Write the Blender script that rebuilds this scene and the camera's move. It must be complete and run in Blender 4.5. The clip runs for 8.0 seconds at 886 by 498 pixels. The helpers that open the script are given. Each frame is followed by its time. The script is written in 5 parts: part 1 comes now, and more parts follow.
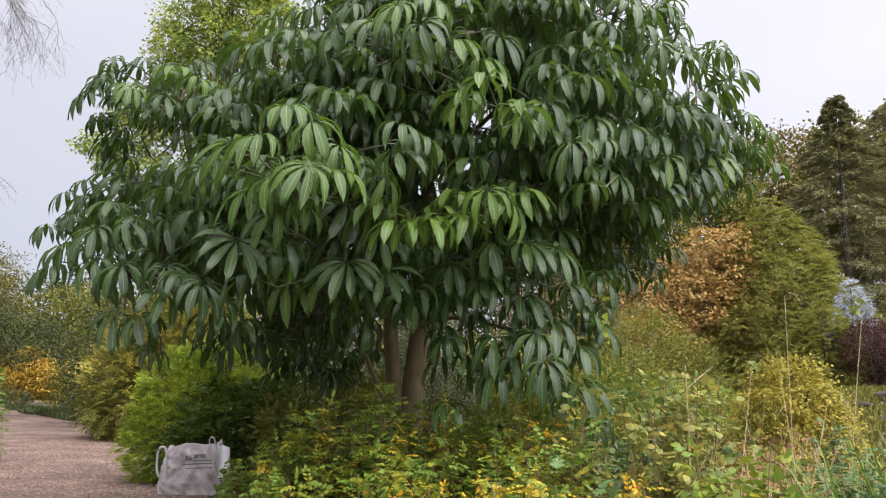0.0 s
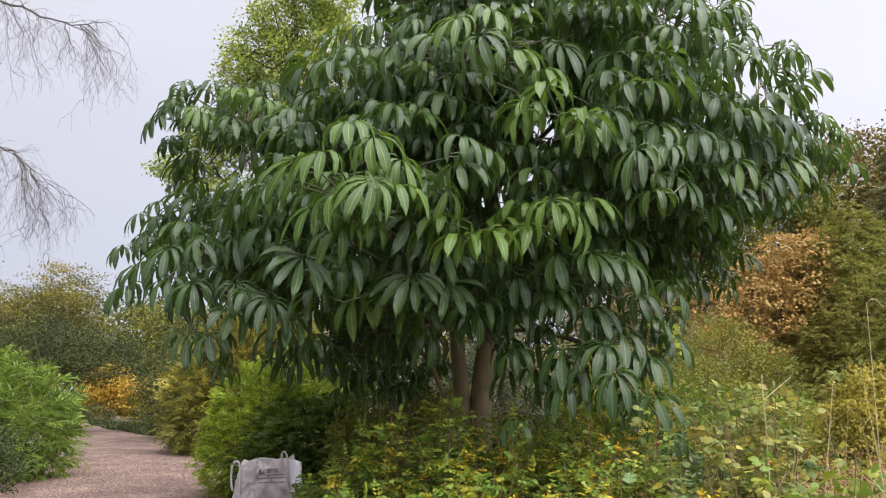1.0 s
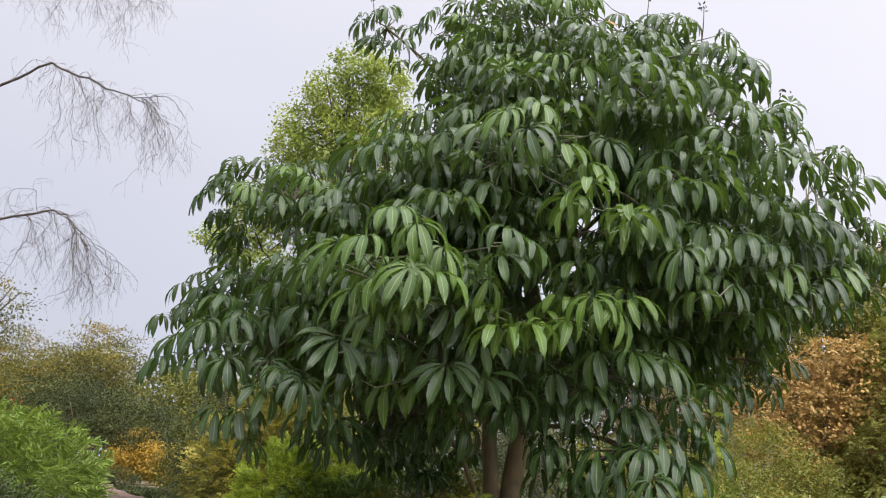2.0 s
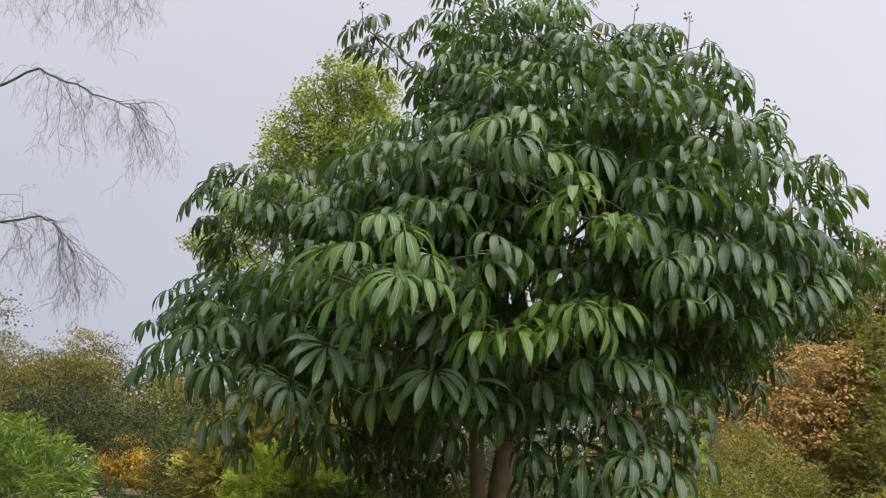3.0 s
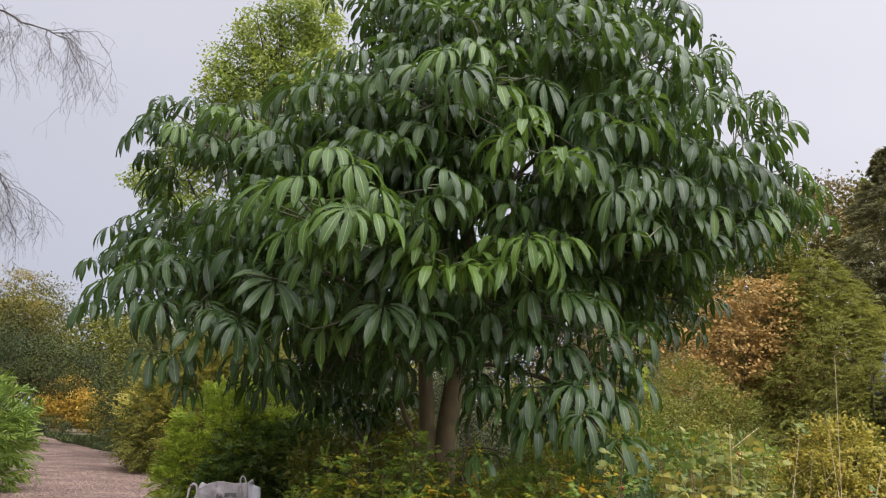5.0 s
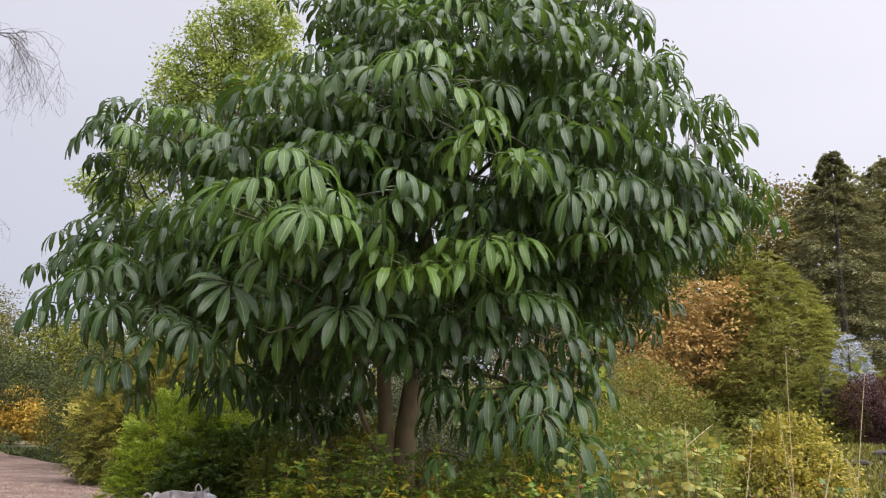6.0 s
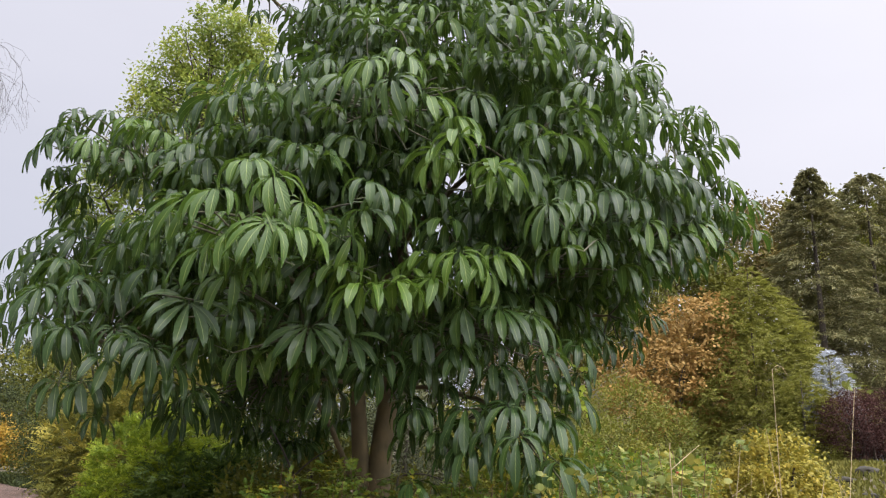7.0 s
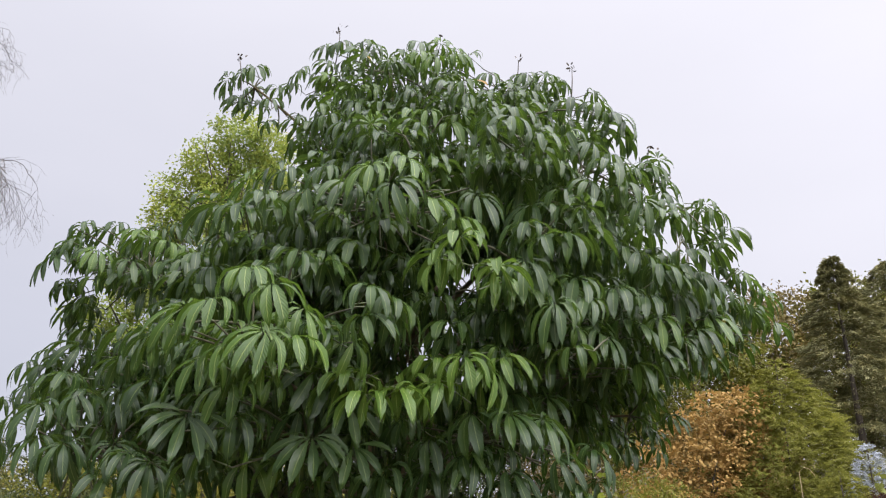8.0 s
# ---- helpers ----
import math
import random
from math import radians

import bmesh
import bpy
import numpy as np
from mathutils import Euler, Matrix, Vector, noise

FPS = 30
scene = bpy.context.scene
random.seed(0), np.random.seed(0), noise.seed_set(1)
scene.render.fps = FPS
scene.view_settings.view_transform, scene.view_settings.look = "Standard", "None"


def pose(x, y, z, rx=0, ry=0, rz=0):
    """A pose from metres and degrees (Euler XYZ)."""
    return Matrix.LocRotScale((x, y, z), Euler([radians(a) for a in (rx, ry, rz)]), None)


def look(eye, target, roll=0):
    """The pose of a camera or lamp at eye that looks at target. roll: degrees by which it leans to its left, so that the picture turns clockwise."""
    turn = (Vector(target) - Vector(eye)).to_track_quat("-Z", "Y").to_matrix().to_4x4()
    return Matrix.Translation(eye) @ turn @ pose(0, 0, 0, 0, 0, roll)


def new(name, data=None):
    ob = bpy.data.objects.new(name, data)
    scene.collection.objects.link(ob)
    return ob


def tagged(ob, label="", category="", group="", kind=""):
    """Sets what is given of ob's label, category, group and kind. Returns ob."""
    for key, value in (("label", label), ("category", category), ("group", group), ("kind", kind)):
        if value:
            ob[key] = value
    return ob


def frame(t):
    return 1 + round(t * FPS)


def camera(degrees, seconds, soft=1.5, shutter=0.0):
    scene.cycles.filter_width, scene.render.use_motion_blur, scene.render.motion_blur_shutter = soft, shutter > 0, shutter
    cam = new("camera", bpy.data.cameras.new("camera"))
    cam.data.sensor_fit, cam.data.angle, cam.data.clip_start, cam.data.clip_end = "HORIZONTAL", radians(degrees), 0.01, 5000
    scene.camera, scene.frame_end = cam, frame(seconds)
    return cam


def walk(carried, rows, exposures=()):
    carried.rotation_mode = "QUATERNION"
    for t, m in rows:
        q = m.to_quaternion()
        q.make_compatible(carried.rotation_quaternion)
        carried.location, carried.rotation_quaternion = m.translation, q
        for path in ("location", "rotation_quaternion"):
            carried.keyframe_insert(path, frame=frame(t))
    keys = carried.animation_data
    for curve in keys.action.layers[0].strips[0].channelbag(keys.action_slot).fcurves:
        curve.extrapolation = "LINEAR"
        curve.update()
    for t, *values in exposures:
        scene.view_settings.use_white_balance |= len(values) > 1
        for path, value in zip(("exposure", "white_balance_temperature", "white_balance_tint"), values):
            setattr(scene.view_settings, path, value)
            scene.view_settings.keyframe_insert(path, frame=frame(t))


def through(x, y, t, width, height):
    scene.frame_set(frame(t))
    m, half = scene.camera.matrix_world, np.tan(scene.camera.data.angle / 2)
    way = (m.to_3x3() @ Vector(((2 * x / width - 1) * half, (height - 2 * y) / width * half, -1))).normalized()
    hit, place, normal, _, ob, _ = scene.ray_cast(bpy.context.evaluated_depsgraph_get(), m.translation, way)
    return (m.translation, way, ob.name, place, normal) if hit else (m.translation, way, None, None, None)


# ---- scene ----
cam = camera(56.861, 8.0, soft=1.2)
PATH = [
    (0, pose(-0.022, -0.033, 1.597, 99.513, -0.438, -4.807)),
    (0.5, pose(-0.021, -0.030, 1.595, 99.706, -0.173, -2.682)),
    (1, pose(0.000, 0.000, 1.600, 100.400, -0.000, 0.000)),
    (1.5, pose(0.001, 0.024, 1.635, 102.893, -1.902, 1.603)),
    (2, pose(-0.007, 0.050, 1.672, 105.999, -3.805, 1.905)),
    (2.2, pose(0.005, 0.039, 1.681, 106.770, -4.037, 1.858)),
    (3.5, pose(-0.006, 0.001, 1.663, 105.498, -3.244, -0.140)),
    (4, pose(-0.010, -0.003, 1.663, 103.626, -2.909, -1.665)),
    (4.5, pose(-0.017, 0.019, 1.654, 102.553, -2.669, -2.247)),
    (5.8, pose(-0.005, 0.041, 1.640, 102.270, -1.959, -4.122)),
    (6, pose(-0.017, 0.050, 1.625, 102.777, -1.560, -5.283)),
    (6.5, pose(0.039, 0.148, 1.628, 103.377, -1.384, -6.180)),
    (7, pose(0.078, 0.324, 1.660, 104.088, -0.988, -6.480)),
    (7.5, pose(0.153, 0.392, 1.676, 106.028, -0.071, -5.659)),
    (8, pose(0.226, 0.421, 1.721, 111.004, 0.131, -4.519)),
]
walk(cam, PATH, exposures=[(0.0, 0.66, 6500, 16), (1.0, 0.66, 6500, 16), (2.2, 0.58, 6500, 16), (3.5, 0.29, 6500, 16), (4.0, 0.3, 6500, 16), (4.5, 0.34, 6500, 16), (6.0, 0.54, 6500, 16), (7.0, 0.57, 6500, 16), (8.0, 0.55, 6500, 16)])

# ---- light ----
SUN_EL, SUN_ROT = radians(57), radians(138)
world = bpy.data.worlds.new("overcast_sky")
scene.world = world
world.use_nodes = True
wn, wl = world.node_tree.nodes, world.node_tree.links
sky = wn.new("ShaderNodeTexSky")
sky.sky_type, sky.sun_disc = "NISHITA", False
sky.sun_elevation, sky.sun_rotation = SUN_EL, SUN_ROT
geo_in = wn.new("ShaderNodeTexCoord")
toward = wn.new("ShaderNodeVectorMath")
toward.operation = "DOT_PRODUCT"
toward.inputs[1].default_value = (math.sin(SUN_ROT) * math.cos(SUN_EL), math.cos(SUN_ROT) * math.cos(SUN_EL), math.sin(SUN_EL))
wl.new(geo_in.outputs["Generated"], toward.inputs[0])
cloud = wn.new("ShaderNodeTexNoise")
cloud.inputs["Scale"].default_value, cloud.inputs["Detail"].default_value = 1.6, 5.0
stretch = wn.new("ShaderNodeMapping")
stretch.inputs["Scale"].default_value = (1.0, 1.0, 3.0)
wl.new(geo_in.outputs["Generated"], stretch.inputs["Vector"])
wl.new(stretch.outputs["Vector"], cloud.inputs["Vector"])
wob = wn.new("ShaderNodeMath")
wob.operation = "MULTIPLY_ADD"
wob.inputs[1].default_value, wob.inputs[2].default_value = 0.3, -0.15
wl.new(cloud.outputs["Fac"], wob.inputs[0])
both = wn.new("ShaderNodeMath")
both.operation = "ADD"
wl.new(toward.outputs["Value"], both.inputs[0])
wl.new(wob.outputs["Value"], both.inputs[1])
level = wn.new("ShaderNodeMapRange")
level.inputs["From Min"].default_value, level.inputs["From Max"].default_value = -0.6, 0.45
wl.new(both.outputs["Value"], level.inputs["Value"])
ramp = wn.new("ShaderNodeValToRGB")
ramp.color_ramp.elements[0].position, ramp.color_ramp.elements[0].color = 0.1, (0.375, 0.40, 0.455, 1)
ramp.color_ramp.elements[1].position, ramp.color_ramp.elements[1].color = 1.0, (0.70, 0.71, 0.745, 1)
wl.new(level.outputs["Result"], ramp.inputs["Fac"])
# the cloud out of view around the assumed sun is brightened to light foliage
lift = wn.new("ShaderNodeMapRange")
for key, value in (("From Min", 0.45), ("From Max", 1.0), ("To Min", 1.0), ("To Max", 8.0)):
    lift.inputs[key].default_value = value
wl.new(both.outputs["Value"], lift.inputs["Value"])
dome = wn.new("ShaderNodeVectorMath")
dome.operation = "SCALE"
wl.new(ramp.outputs["Color"], dome.inputs[0])
wl.new(lift.outputs["Result"], dome.inputs["Scale"])
veil = wn.new("ShaderNodeMix")
veil.data_type = "RGBA"
veil.inputs["Factor"].default_value = 0.93
scaled = wn.new("ShaderNodeVectorMath")
scaled.operation = "SCALE"
scaled.inputs["Scale"].default_value = 0.1
wl.new(sky.outputs["Color"], scaled.inputs[0])
wl.new(scaled.outputs["Vector"], veil.inputs["A"])
wl.new(dome.outputs["Vector"], veil.inputs["B"])
wl.new(veil.outputs["Result"], wn["Background"].inputs["Color"])
wn["Background"].inputs["Strength"].default_value = 1.0
sun = new("sun", bpy.data.lights.new("sun", "SUN"))
sun.data.energy, sun.data.angle, sun.data.color = 1.0, radians(45), (1.0, 0.96, 0.89)
sun.matrix_world = look((math.sin(SUN_ROT) * 40, math.cos(SUN_ROT) * 40, 40 * math.tan(SUN_EL)), (0, 0, 0))

# ---- materials ----
def material(name):
    m = bpy.data.materials.new(name)
    m.use_nodes = True
    return m, m.node_tree.nodes, m.node_tree.links, m.node_tree.nodes["Principled BSDF"]


def ramp_node(nodes, stops):
    r = nodes.new("ShaderNodeValToRGB")
    e = r.color_ramp.elements
    while len(e) < len(stops):
        e.new(0.5)
    for el, (p, c) in zip(e, stops):
        el.position, el.color = p, (*c, 1)
    return r


def noise_node(nodes, links, scale, detail=4.0, coord="Object"):
    t = nodes.new("ShaderNodeTexCoord")
    n = nodes.new("ShaderNodeTexNoise")
    n.inputs["Scale"].default_value, n.inputs["Detail"].default_value = scale, detail
    links.new(t.outputs[coord], n.inputs["Vector"])
    return n


def bump_node(nodes, links, height, strength, distance, bsdf):
    b = nodes.new("ShaderNodeBump")
    b.inputs["Strength"].default_value, b.inputs["Distance"].default_value = strength, distance
    links.new(height, b.inputs["Height"])
    links.new(b.outputs["Normal"], bsdf.inputs["Normal"])
    return b


def mix_rgb(nodes, links, fac, a, b, blend="MIX"):
    m = nodes.new("ShaderNodeMix")
    m.data_type, m.blend_type = "RGBA", blend
    for key, value in (("Factor", fac), ("A", a), ("B", b)):
        sock = m.inputs[key]
        if isinstance(value, (int, float)):
            sock.default_value = value
        elif isinstance(value, tuple):
            sock.default_value = (*value, 1)
        else:
            links.new(value, sock)
    return m.outputs["Result"]


def foliage(name, colours, rough=0.5, through=0.3, patch=0.6, patch_scale=0.8):
    """Leaves: the tone differs from leaf to leaf and, more slowly, from bough to bough."""
    m, n, l, p = material(name)
    g = n.new("ShaderNodeNewGeometry")
    big = noise_node(n, l, patch_scale, 3.0)
    add = n.new("ShaderNodeMath")
    add.operation = "MULTIPLY_ADD"
    l.new(g.outputs["Random Per Island"], add.inputs[0])
    add.inputs[1].default_value = 1.0 - patch
    sub = n.new("ShaderNodeMath")
    sub.operation = "MULTIPLY_ADD"
    l.new(big.outputs["Fac"], sub.inputs[0])
    sub.inputs[1].default_value, sub.inputs[2].default_value = patch * 2.0, -patch * 0.5
    l.new(sub.outputs["Value"], add.inputs[2])
    step = 1.0 / max(1, len(colours) - 1)
    r = ramp_node(n, [(i * step, c) for i, c in enumerate(colours)])
    l.new(add.outputs["Value"], r.inputs["Fac"])
    l.new(r.outputs["Color"], p.inputs["Base Color"])
    p.inputs["Roughness"].default_value = rough
    p.inputs["Specular IOR Level"].default_value = 0.26
    if through > 0:
        t = n.new("ShaderNodeBsdfTranslucent")
        l.new(r.outputs["Color"], t.inputs["Color"])
        mx = n.new("ShaderNodeMixShader")
        mx.inputs["Fac"].default_value = through
        l.new(p.outputs["BSDF"], mx.inputs[1])
        l.new(t.outputs["BSDF"], mx.inputs[2])
        l.new(mx.outputs["Shader"], n["Material Output"].inputs["Surface"])
    return m


def bark(name, dark, light, scale=14.0, stretch=0.25, rough=0.85, bump=0.6):
    m, n, l, p = material(name)
    t = n.new("ShaderNodeTexCoord")
    mp = n.new("ShaderNodeMapping")
    mp.inputs["Scale"].default_value = (1, 1, stretch)
    l.new(t.outputs["Object"], mp.inputs["Vector"])
    a = n.new("ShaderNodeTexNoise")
    a.inputs["Scale"].default_value, a.inputs["Detail"].default_value = scale, 8.0
    l.new(mp.outputs["Vector"], a.inputs["Vector"])
    b = noise_node(n, l, 2.2, 3.0)
    r = ramp_node(n, [(0.3, dark), (0.7, light)])
    l.new(a.outputs["Fac"], r.inputs["Fac"])
    col = mix_rgb(n, l, b.outputs["Fac"], r.outputs["Color"], tuple(0.6 * (d + q) / 2 for d, q in zip(dark, light)))
    l.new(col, p.inputs["Base Color"])
    p.inputs["Roughness"].default_value = rough
    bump_node(n, l, a.outputs["Fac"], bump, 0.02, p)
    return m


def big_leaf(name, colours, rib, veins):
    """Leathery leaflets with a pale midrib and sunken side veins, by their own length and width (UV)."""
    m, n, l, p = material(name)
    uv = n.new("ShaderNodeUVMap")
    sep = n.new("ShaderNodeSeparateXYZ")
    l.new(uv.outputs["UV"], sep.inputs["Vector"])

    def math_node(op, a, b=None):
        k = n.new("ShaderNodeMath")
        k.operation = op
        for i, v in enumerate((a, b)):
            if isinstance(v, (int, float)):
                k.inputs[i].default_value = v
            elif v is not None:
                l.new(v, k.inputs[i])
        return k.outputs["Value"]

    across = math_node("ABSOLUTE", math_node("SUBTRACT", sep.outputs["X"], 0.5))
    mid = math_node("LESS_THAN", across, 0.026)
    vein = math_node("SINE", math_node("MULTIPLY", math_node("SUBTRACT", sep.outputs["Y"], math_node("MULTIPLY", across, 0.4)), 68.0))
    g = n.new("ShaderNodeNewGeometry")
    big = n.new("ShaderNodeTexNoise")
    big.inputs["Scale"].default_value, big.inputs["Detail"].default_value = 0.7, 3.0
    l.new(g.outputs["Position"], big.inputs["Vector"])
    f = math_node("ADD", math_node("MULTIPLY", g.outputs["Random Per Island"], 0.5), math_node("SUBTRACT", math_node("MULTIPLY", big.outputs["Fac"], 1.3), 0.4))
    r = ramp_node(n, colours)
    l.new(f, r.inputs["Fac"])
    small = noise_node(n, l, 22.0, 4.0)
    tone = mix_rgb(n, l, math_node("MULTIPLY", small.outputs["Fac"], 0.35), r.outputs["Color"], (0.03, 0.05, 0.018))
    veined = mix_rgb(n, l, math_node("MULTIPLY", math_node("MAXIMUM", math_node("SUBTRACT", vein, 0.8), 0.0), 0.06), tone, rib)
    col = mix_rgb(n, l, math_node("MULTIPLY", mid, 0.75), veined, rib)
    l.new(col, p.inputs["Base Color"])
    p.inputs["Roughness"].default_value = 0.2
    p.inputs["Specular IOR Level"].default_value = 0.24
    bump_node(n, l, math_node("ADD", math_node("MULTIPLY", vein, veins), math_node("MULTIPLY", small.outputs["Fac"], 0.8)), 0.5, 0.007, p)
    t = n.new("ShaderNodeBsdfTranslucent")
    l.new(mix_rgb(n, l, 0.5, col, (0.12, 0.2, 0.02)), t.inputs["Color"])
    mx = n.new("ShaderNodeMixShader")
    mx.inputs["Fac"].default_value = 0.33
    l.new(p.outputs["BSDF"], mx.inputs[1])
    l.new(t.outputs["BSDF"], mx.inputs[2])
    l.new(mx.outputs["Shader"], n["Material Output"].inputs["Surface"])
    return m


def plain(name, colour, rough=0.7, vary=0.3, scale=30.0, bump=0.2):
    m, n, l, p = material(name)
    a = noise_node(n, l, scale, 5.0)
    b = noise_node(n, l, scale * 0.12, 2.0)
    c1 = mix_rgb(n, l, a.outputs["Fac"], tuple(v * (1 - vary) for v in colour), tuple(min(1, v * (1 + vary)) for v in colour))
    c2 = mix_rgb(n, l, b.outputs["Fac"], c1, tuple(v * (1 - 0.6 * vary) for v in colour))
    l.new(c2, p.inputs["Base Color"])
    p.inputs["Roughness"].default_value = rough
    if bump:
        bump_node(n, l, a.outputs["Fac"], bump, 0.01, p)
    return m


def ground_material(name, stops, scale, fine, bump):
    m, n, l, p = material(name)
    a = noise_node(n, l, scale, 6.0)
    v = n.new("ShaderNodeTexVoronoi")
    v.inputs["Scale"].default_value = fine
    t = n.new("ShaderNodeTexCoord")
    l.new(t.outputs["Object"], v.inputs["Vector"])
    r = ramp_node(n, stops)
    mixed = n.new("ShaderNodeMath")
    mixed.operation = "MULTIPLY_ADD"
    sep = n.new("ShaderNodeSeparateColor")
    l.new(v.outputs["Color"], sep.inputs["Color"])
    l.new(sep.outputs["Red"], mixed.inputs[0])
    mixed.inputs[1].default_value = 0.55
    half = n.new("ShaderNodeMath")
    half.operation = "MULTIPLY_ADD"
    l.new(a.outputs["Fac"], half.inputs[0])
    half.inputs[1].default_value, half.inputs[2].default_value = 0.9, -0.2
    l.new(half.outputs["Value"], mixed.inputs[2])
    l.new(mixed.outputs["Value"], r.inputs["Fac"])
    l.new(r.outputs["Color"], p.inputs["Base Color"])
    p.inputs["Roughness"].default_value = 0.9
    bump_node(n, l, v.outputs["Distance"], bump, 0.02, p)
    return m


LEAF = big_leaf("leathery_leaf", [(0.0, (0.01, 0.024, 0.009)), (0.5, (0.025, 0.052, 0.014)), (1.0, (0.05, 0.09, 0.018))], (0.17, 0.22, 0.06), 0.1)
YOUNG_LEAF = big_leaf("young_leaf", [(0.0, (0.03, 0.066, 0.01)), (0.5, (0.056, 0.108, 0.015)), (1.0, (0.086, 0.148, 0.022))], (0.26, 0.32, 0.08), 0.2)
PETIOLE = plain("petiole", (0.07, 0.09, 0.028), 0.5)
BARK = bark("smooth_bark", (0.052, 0.039, 0.015), (0.15, 0.11, 0.045), 9.0, 0.5)
SHOOT = bark("green_shoot", (0.045, 0.045, 0.022), (0.1, 0.095, 0.045), 20.0)
TWIG = bark("dark_twig", (0.035, 0.028, 0.02), (0.09, 0.07, 0.05))
GRAVEL = ground_material("pink_gravel", [(0.0, (0.018, 0.0095, 0.006)), (0.3, (0.054, 0.031, 0.0205)), (0.6, (0.112, 0.067, 0.047)), (1.0, (0.3, 0.21, 0.158))], 0.9, 31.0, 0.9)
SOIL = ground_material("leafy_soil", [(0.0, (0.03, 0.022, 0.014)), (0.5, (0.075, 0.055, 0.03)), (0.8, (0.1, 0.1, 0.035)), (1.0, (0.2, 0.12, 0.04))], 2.0, 16.0, 0.6)
# one cypress in two greens: the tree's shade is put into the second
CYPRESS_LIT = foliage("cypress_lit", [(0.0605, 0.099, 0.0099), (0.187, 0.253, 0.0198), (0.44, 0.484, 0.0385)], 0.55, 0.35, 0.6, 1.8)
CYPRESS_SHADED = foliage("cypress_shaded", [(0.016, 0.034, 0.007), (0.046, 0.082, 0.012), (0.12, 0.16, 0.022)], 0.55, 0.25, 0.35, 1.3)
DULL_GREEN = foliage("dull_grey_green", [(0.028, 0.04, 0.017), (0.065, 0.074, 0.03), (0.12, 0.118, 0.045)], 0.6, 0.2, 0.7, 1.2)
OLIVE_FINE = foliage("olive_fine", [(0.05, 0.065, 0.011), (0.135, 0.135, 0.022), (0.36, 0.3, 0.05)], 0.6, 0.35, 0.7, 0.7)
DEAD = foliage("withered_brown", [(0.072, 0.042, 0.0192), (0.168, 0.096, 0.036), (0.324, 0.192, 0.072)], 0.8, 0.2)
ROSE_GREEN = foliage("rose_green", [(0.042, 0.092, 0.016), (0.08, 0.155, 0.022), (0.115, 0.185, 0.024), (0.17, 0.21, 0.024), (0.32, 0.28, 0.022), (0.66, 0.36, 0.015)], 0.5, 0.4, 0.72, 4.0)
ROSE_YELLOW = foliage("rose_yellow", [(0.045, 0.085, 0.02), (0.085, 0.125, 0.028), (0.16, 0.175, 0.036), (0.3, 0.25, 0.048), (0.48, 0.34, 0.055)], 0.5, 0.35, 0.68, 3.5)
ROSE_GOLD = foliage("rose_gold", [(0.055, 0.11, 0.015), (0.12, 0.17, 0.018), (0.3, 0.24, 0.02), (0.52, 0.31, 0.018), (0.5, 0.19, 0.012)], 0.5, 0.3, 0.75, 4.5)
GLAUCOUS = foliage("glaucous_green", [(0.036, 0.072, 0.022), (0.075, 0.125, 0.038), (0.125, 0.18, 0.058)], 0.5, 0.25, 0.6, 3.0)
DRY = foliage("dry_stalk", [(0.156, 0.102, 0.042), (0.312, 0.216, 0.096), (0.48, 0.372, 0.192)], 0.7, 0.1)
OLIVE = foliage("olive_shrub", [(0.0448, 0.056, 0.0067), (0.1176, 0.1254, 0.0157), (0.2352, 0.2072, 0.028)], 0.6, 0.35, 0.8, 0.7)
DARK_HEDGE = foliage("dark_hedge", [(0.014, 0.022, 0.006), (0.036, 0.05, 0.012), (0.085, 0.088, 0.018)], 0.6, 0.2, 0.8, 0.5)
YELLOWING = foliage("yellowing_leaf", [(0.024, 0.036, 0.009), (0.085, 0.088, 0.018), (0.36, 0.24, 0.03)], 0.6, 0.3, 0.75, 0.35)
GOLD = foliage("golden_leaf", [(0.17, 0.115, 0.022), (0.38, 0.25, 0.035), (0.56, 0.38, 0.06)], 0.6, 0.35)
POPLAR = foliage("poplar_leaf", [(0.095, 0.14, 0.028), (0.2, 0.26, 0.045), (0.42, 0.43, 0.08)], 0.5, 0.45, 0.5, 0.8)
BAMBOO = foliage("willow_leaf_green", [(0.046, 0.08, 0.011), (0.112, 0.17, 0.022), (0.22, 0.28, 0.046)], 0.45, 0.3)
PINE = foliage("dark_fir", [(0.091, 0.0936, 0.039), (0.156, 0.1521, 0.0624), (0.26, 0.2314, 0.0949)], 0.65, 0.15)
CONIFER = foliage("soft_conifer", [(0.11, 0.1144, 0.0198), (0.1595, 0.1628, 0.0275), (0.22, 0.2145, 0.0385)], 0.65, 0.5)
SPRUCE = foliage("blue_spruce", [(0.209, 0.231, 0.2475), (0.341, 0.3685, 0.396), (0.506, 0.539, 0.583)], 0.6, 0.1)
ORANGE = foliage("russet_leaf", [(0.11, 0.085, 0.024), (0.28, 0.175, 0.05), (0.45, 0.28, 0.09)], 0.65, 0.35, 0.6, 0.6)
BURGUNDY = foliage("burgundy_leaf", [(0.026, 0.011, 0.009), (0.055, 0.023, 0.019), (0.1, 0.042, 0.03)], 0.9, 0.2)
OCHRE = foliage("ochre_leaf", [(0.1, 0.115, 0.018), (0.26, 0.225, 0.03), (0.44, 0.32, 0.045)], 0.6, 0.35, 0.7, 2.5)
BROWN_WOOD = foliage("autumn_wood", [(0.05, 0.05, 0.017), (0.13, 0.105, 0.034), (0.26, 0.19, 0.055)], 0.7, 0.2, 0.7, 0.12)


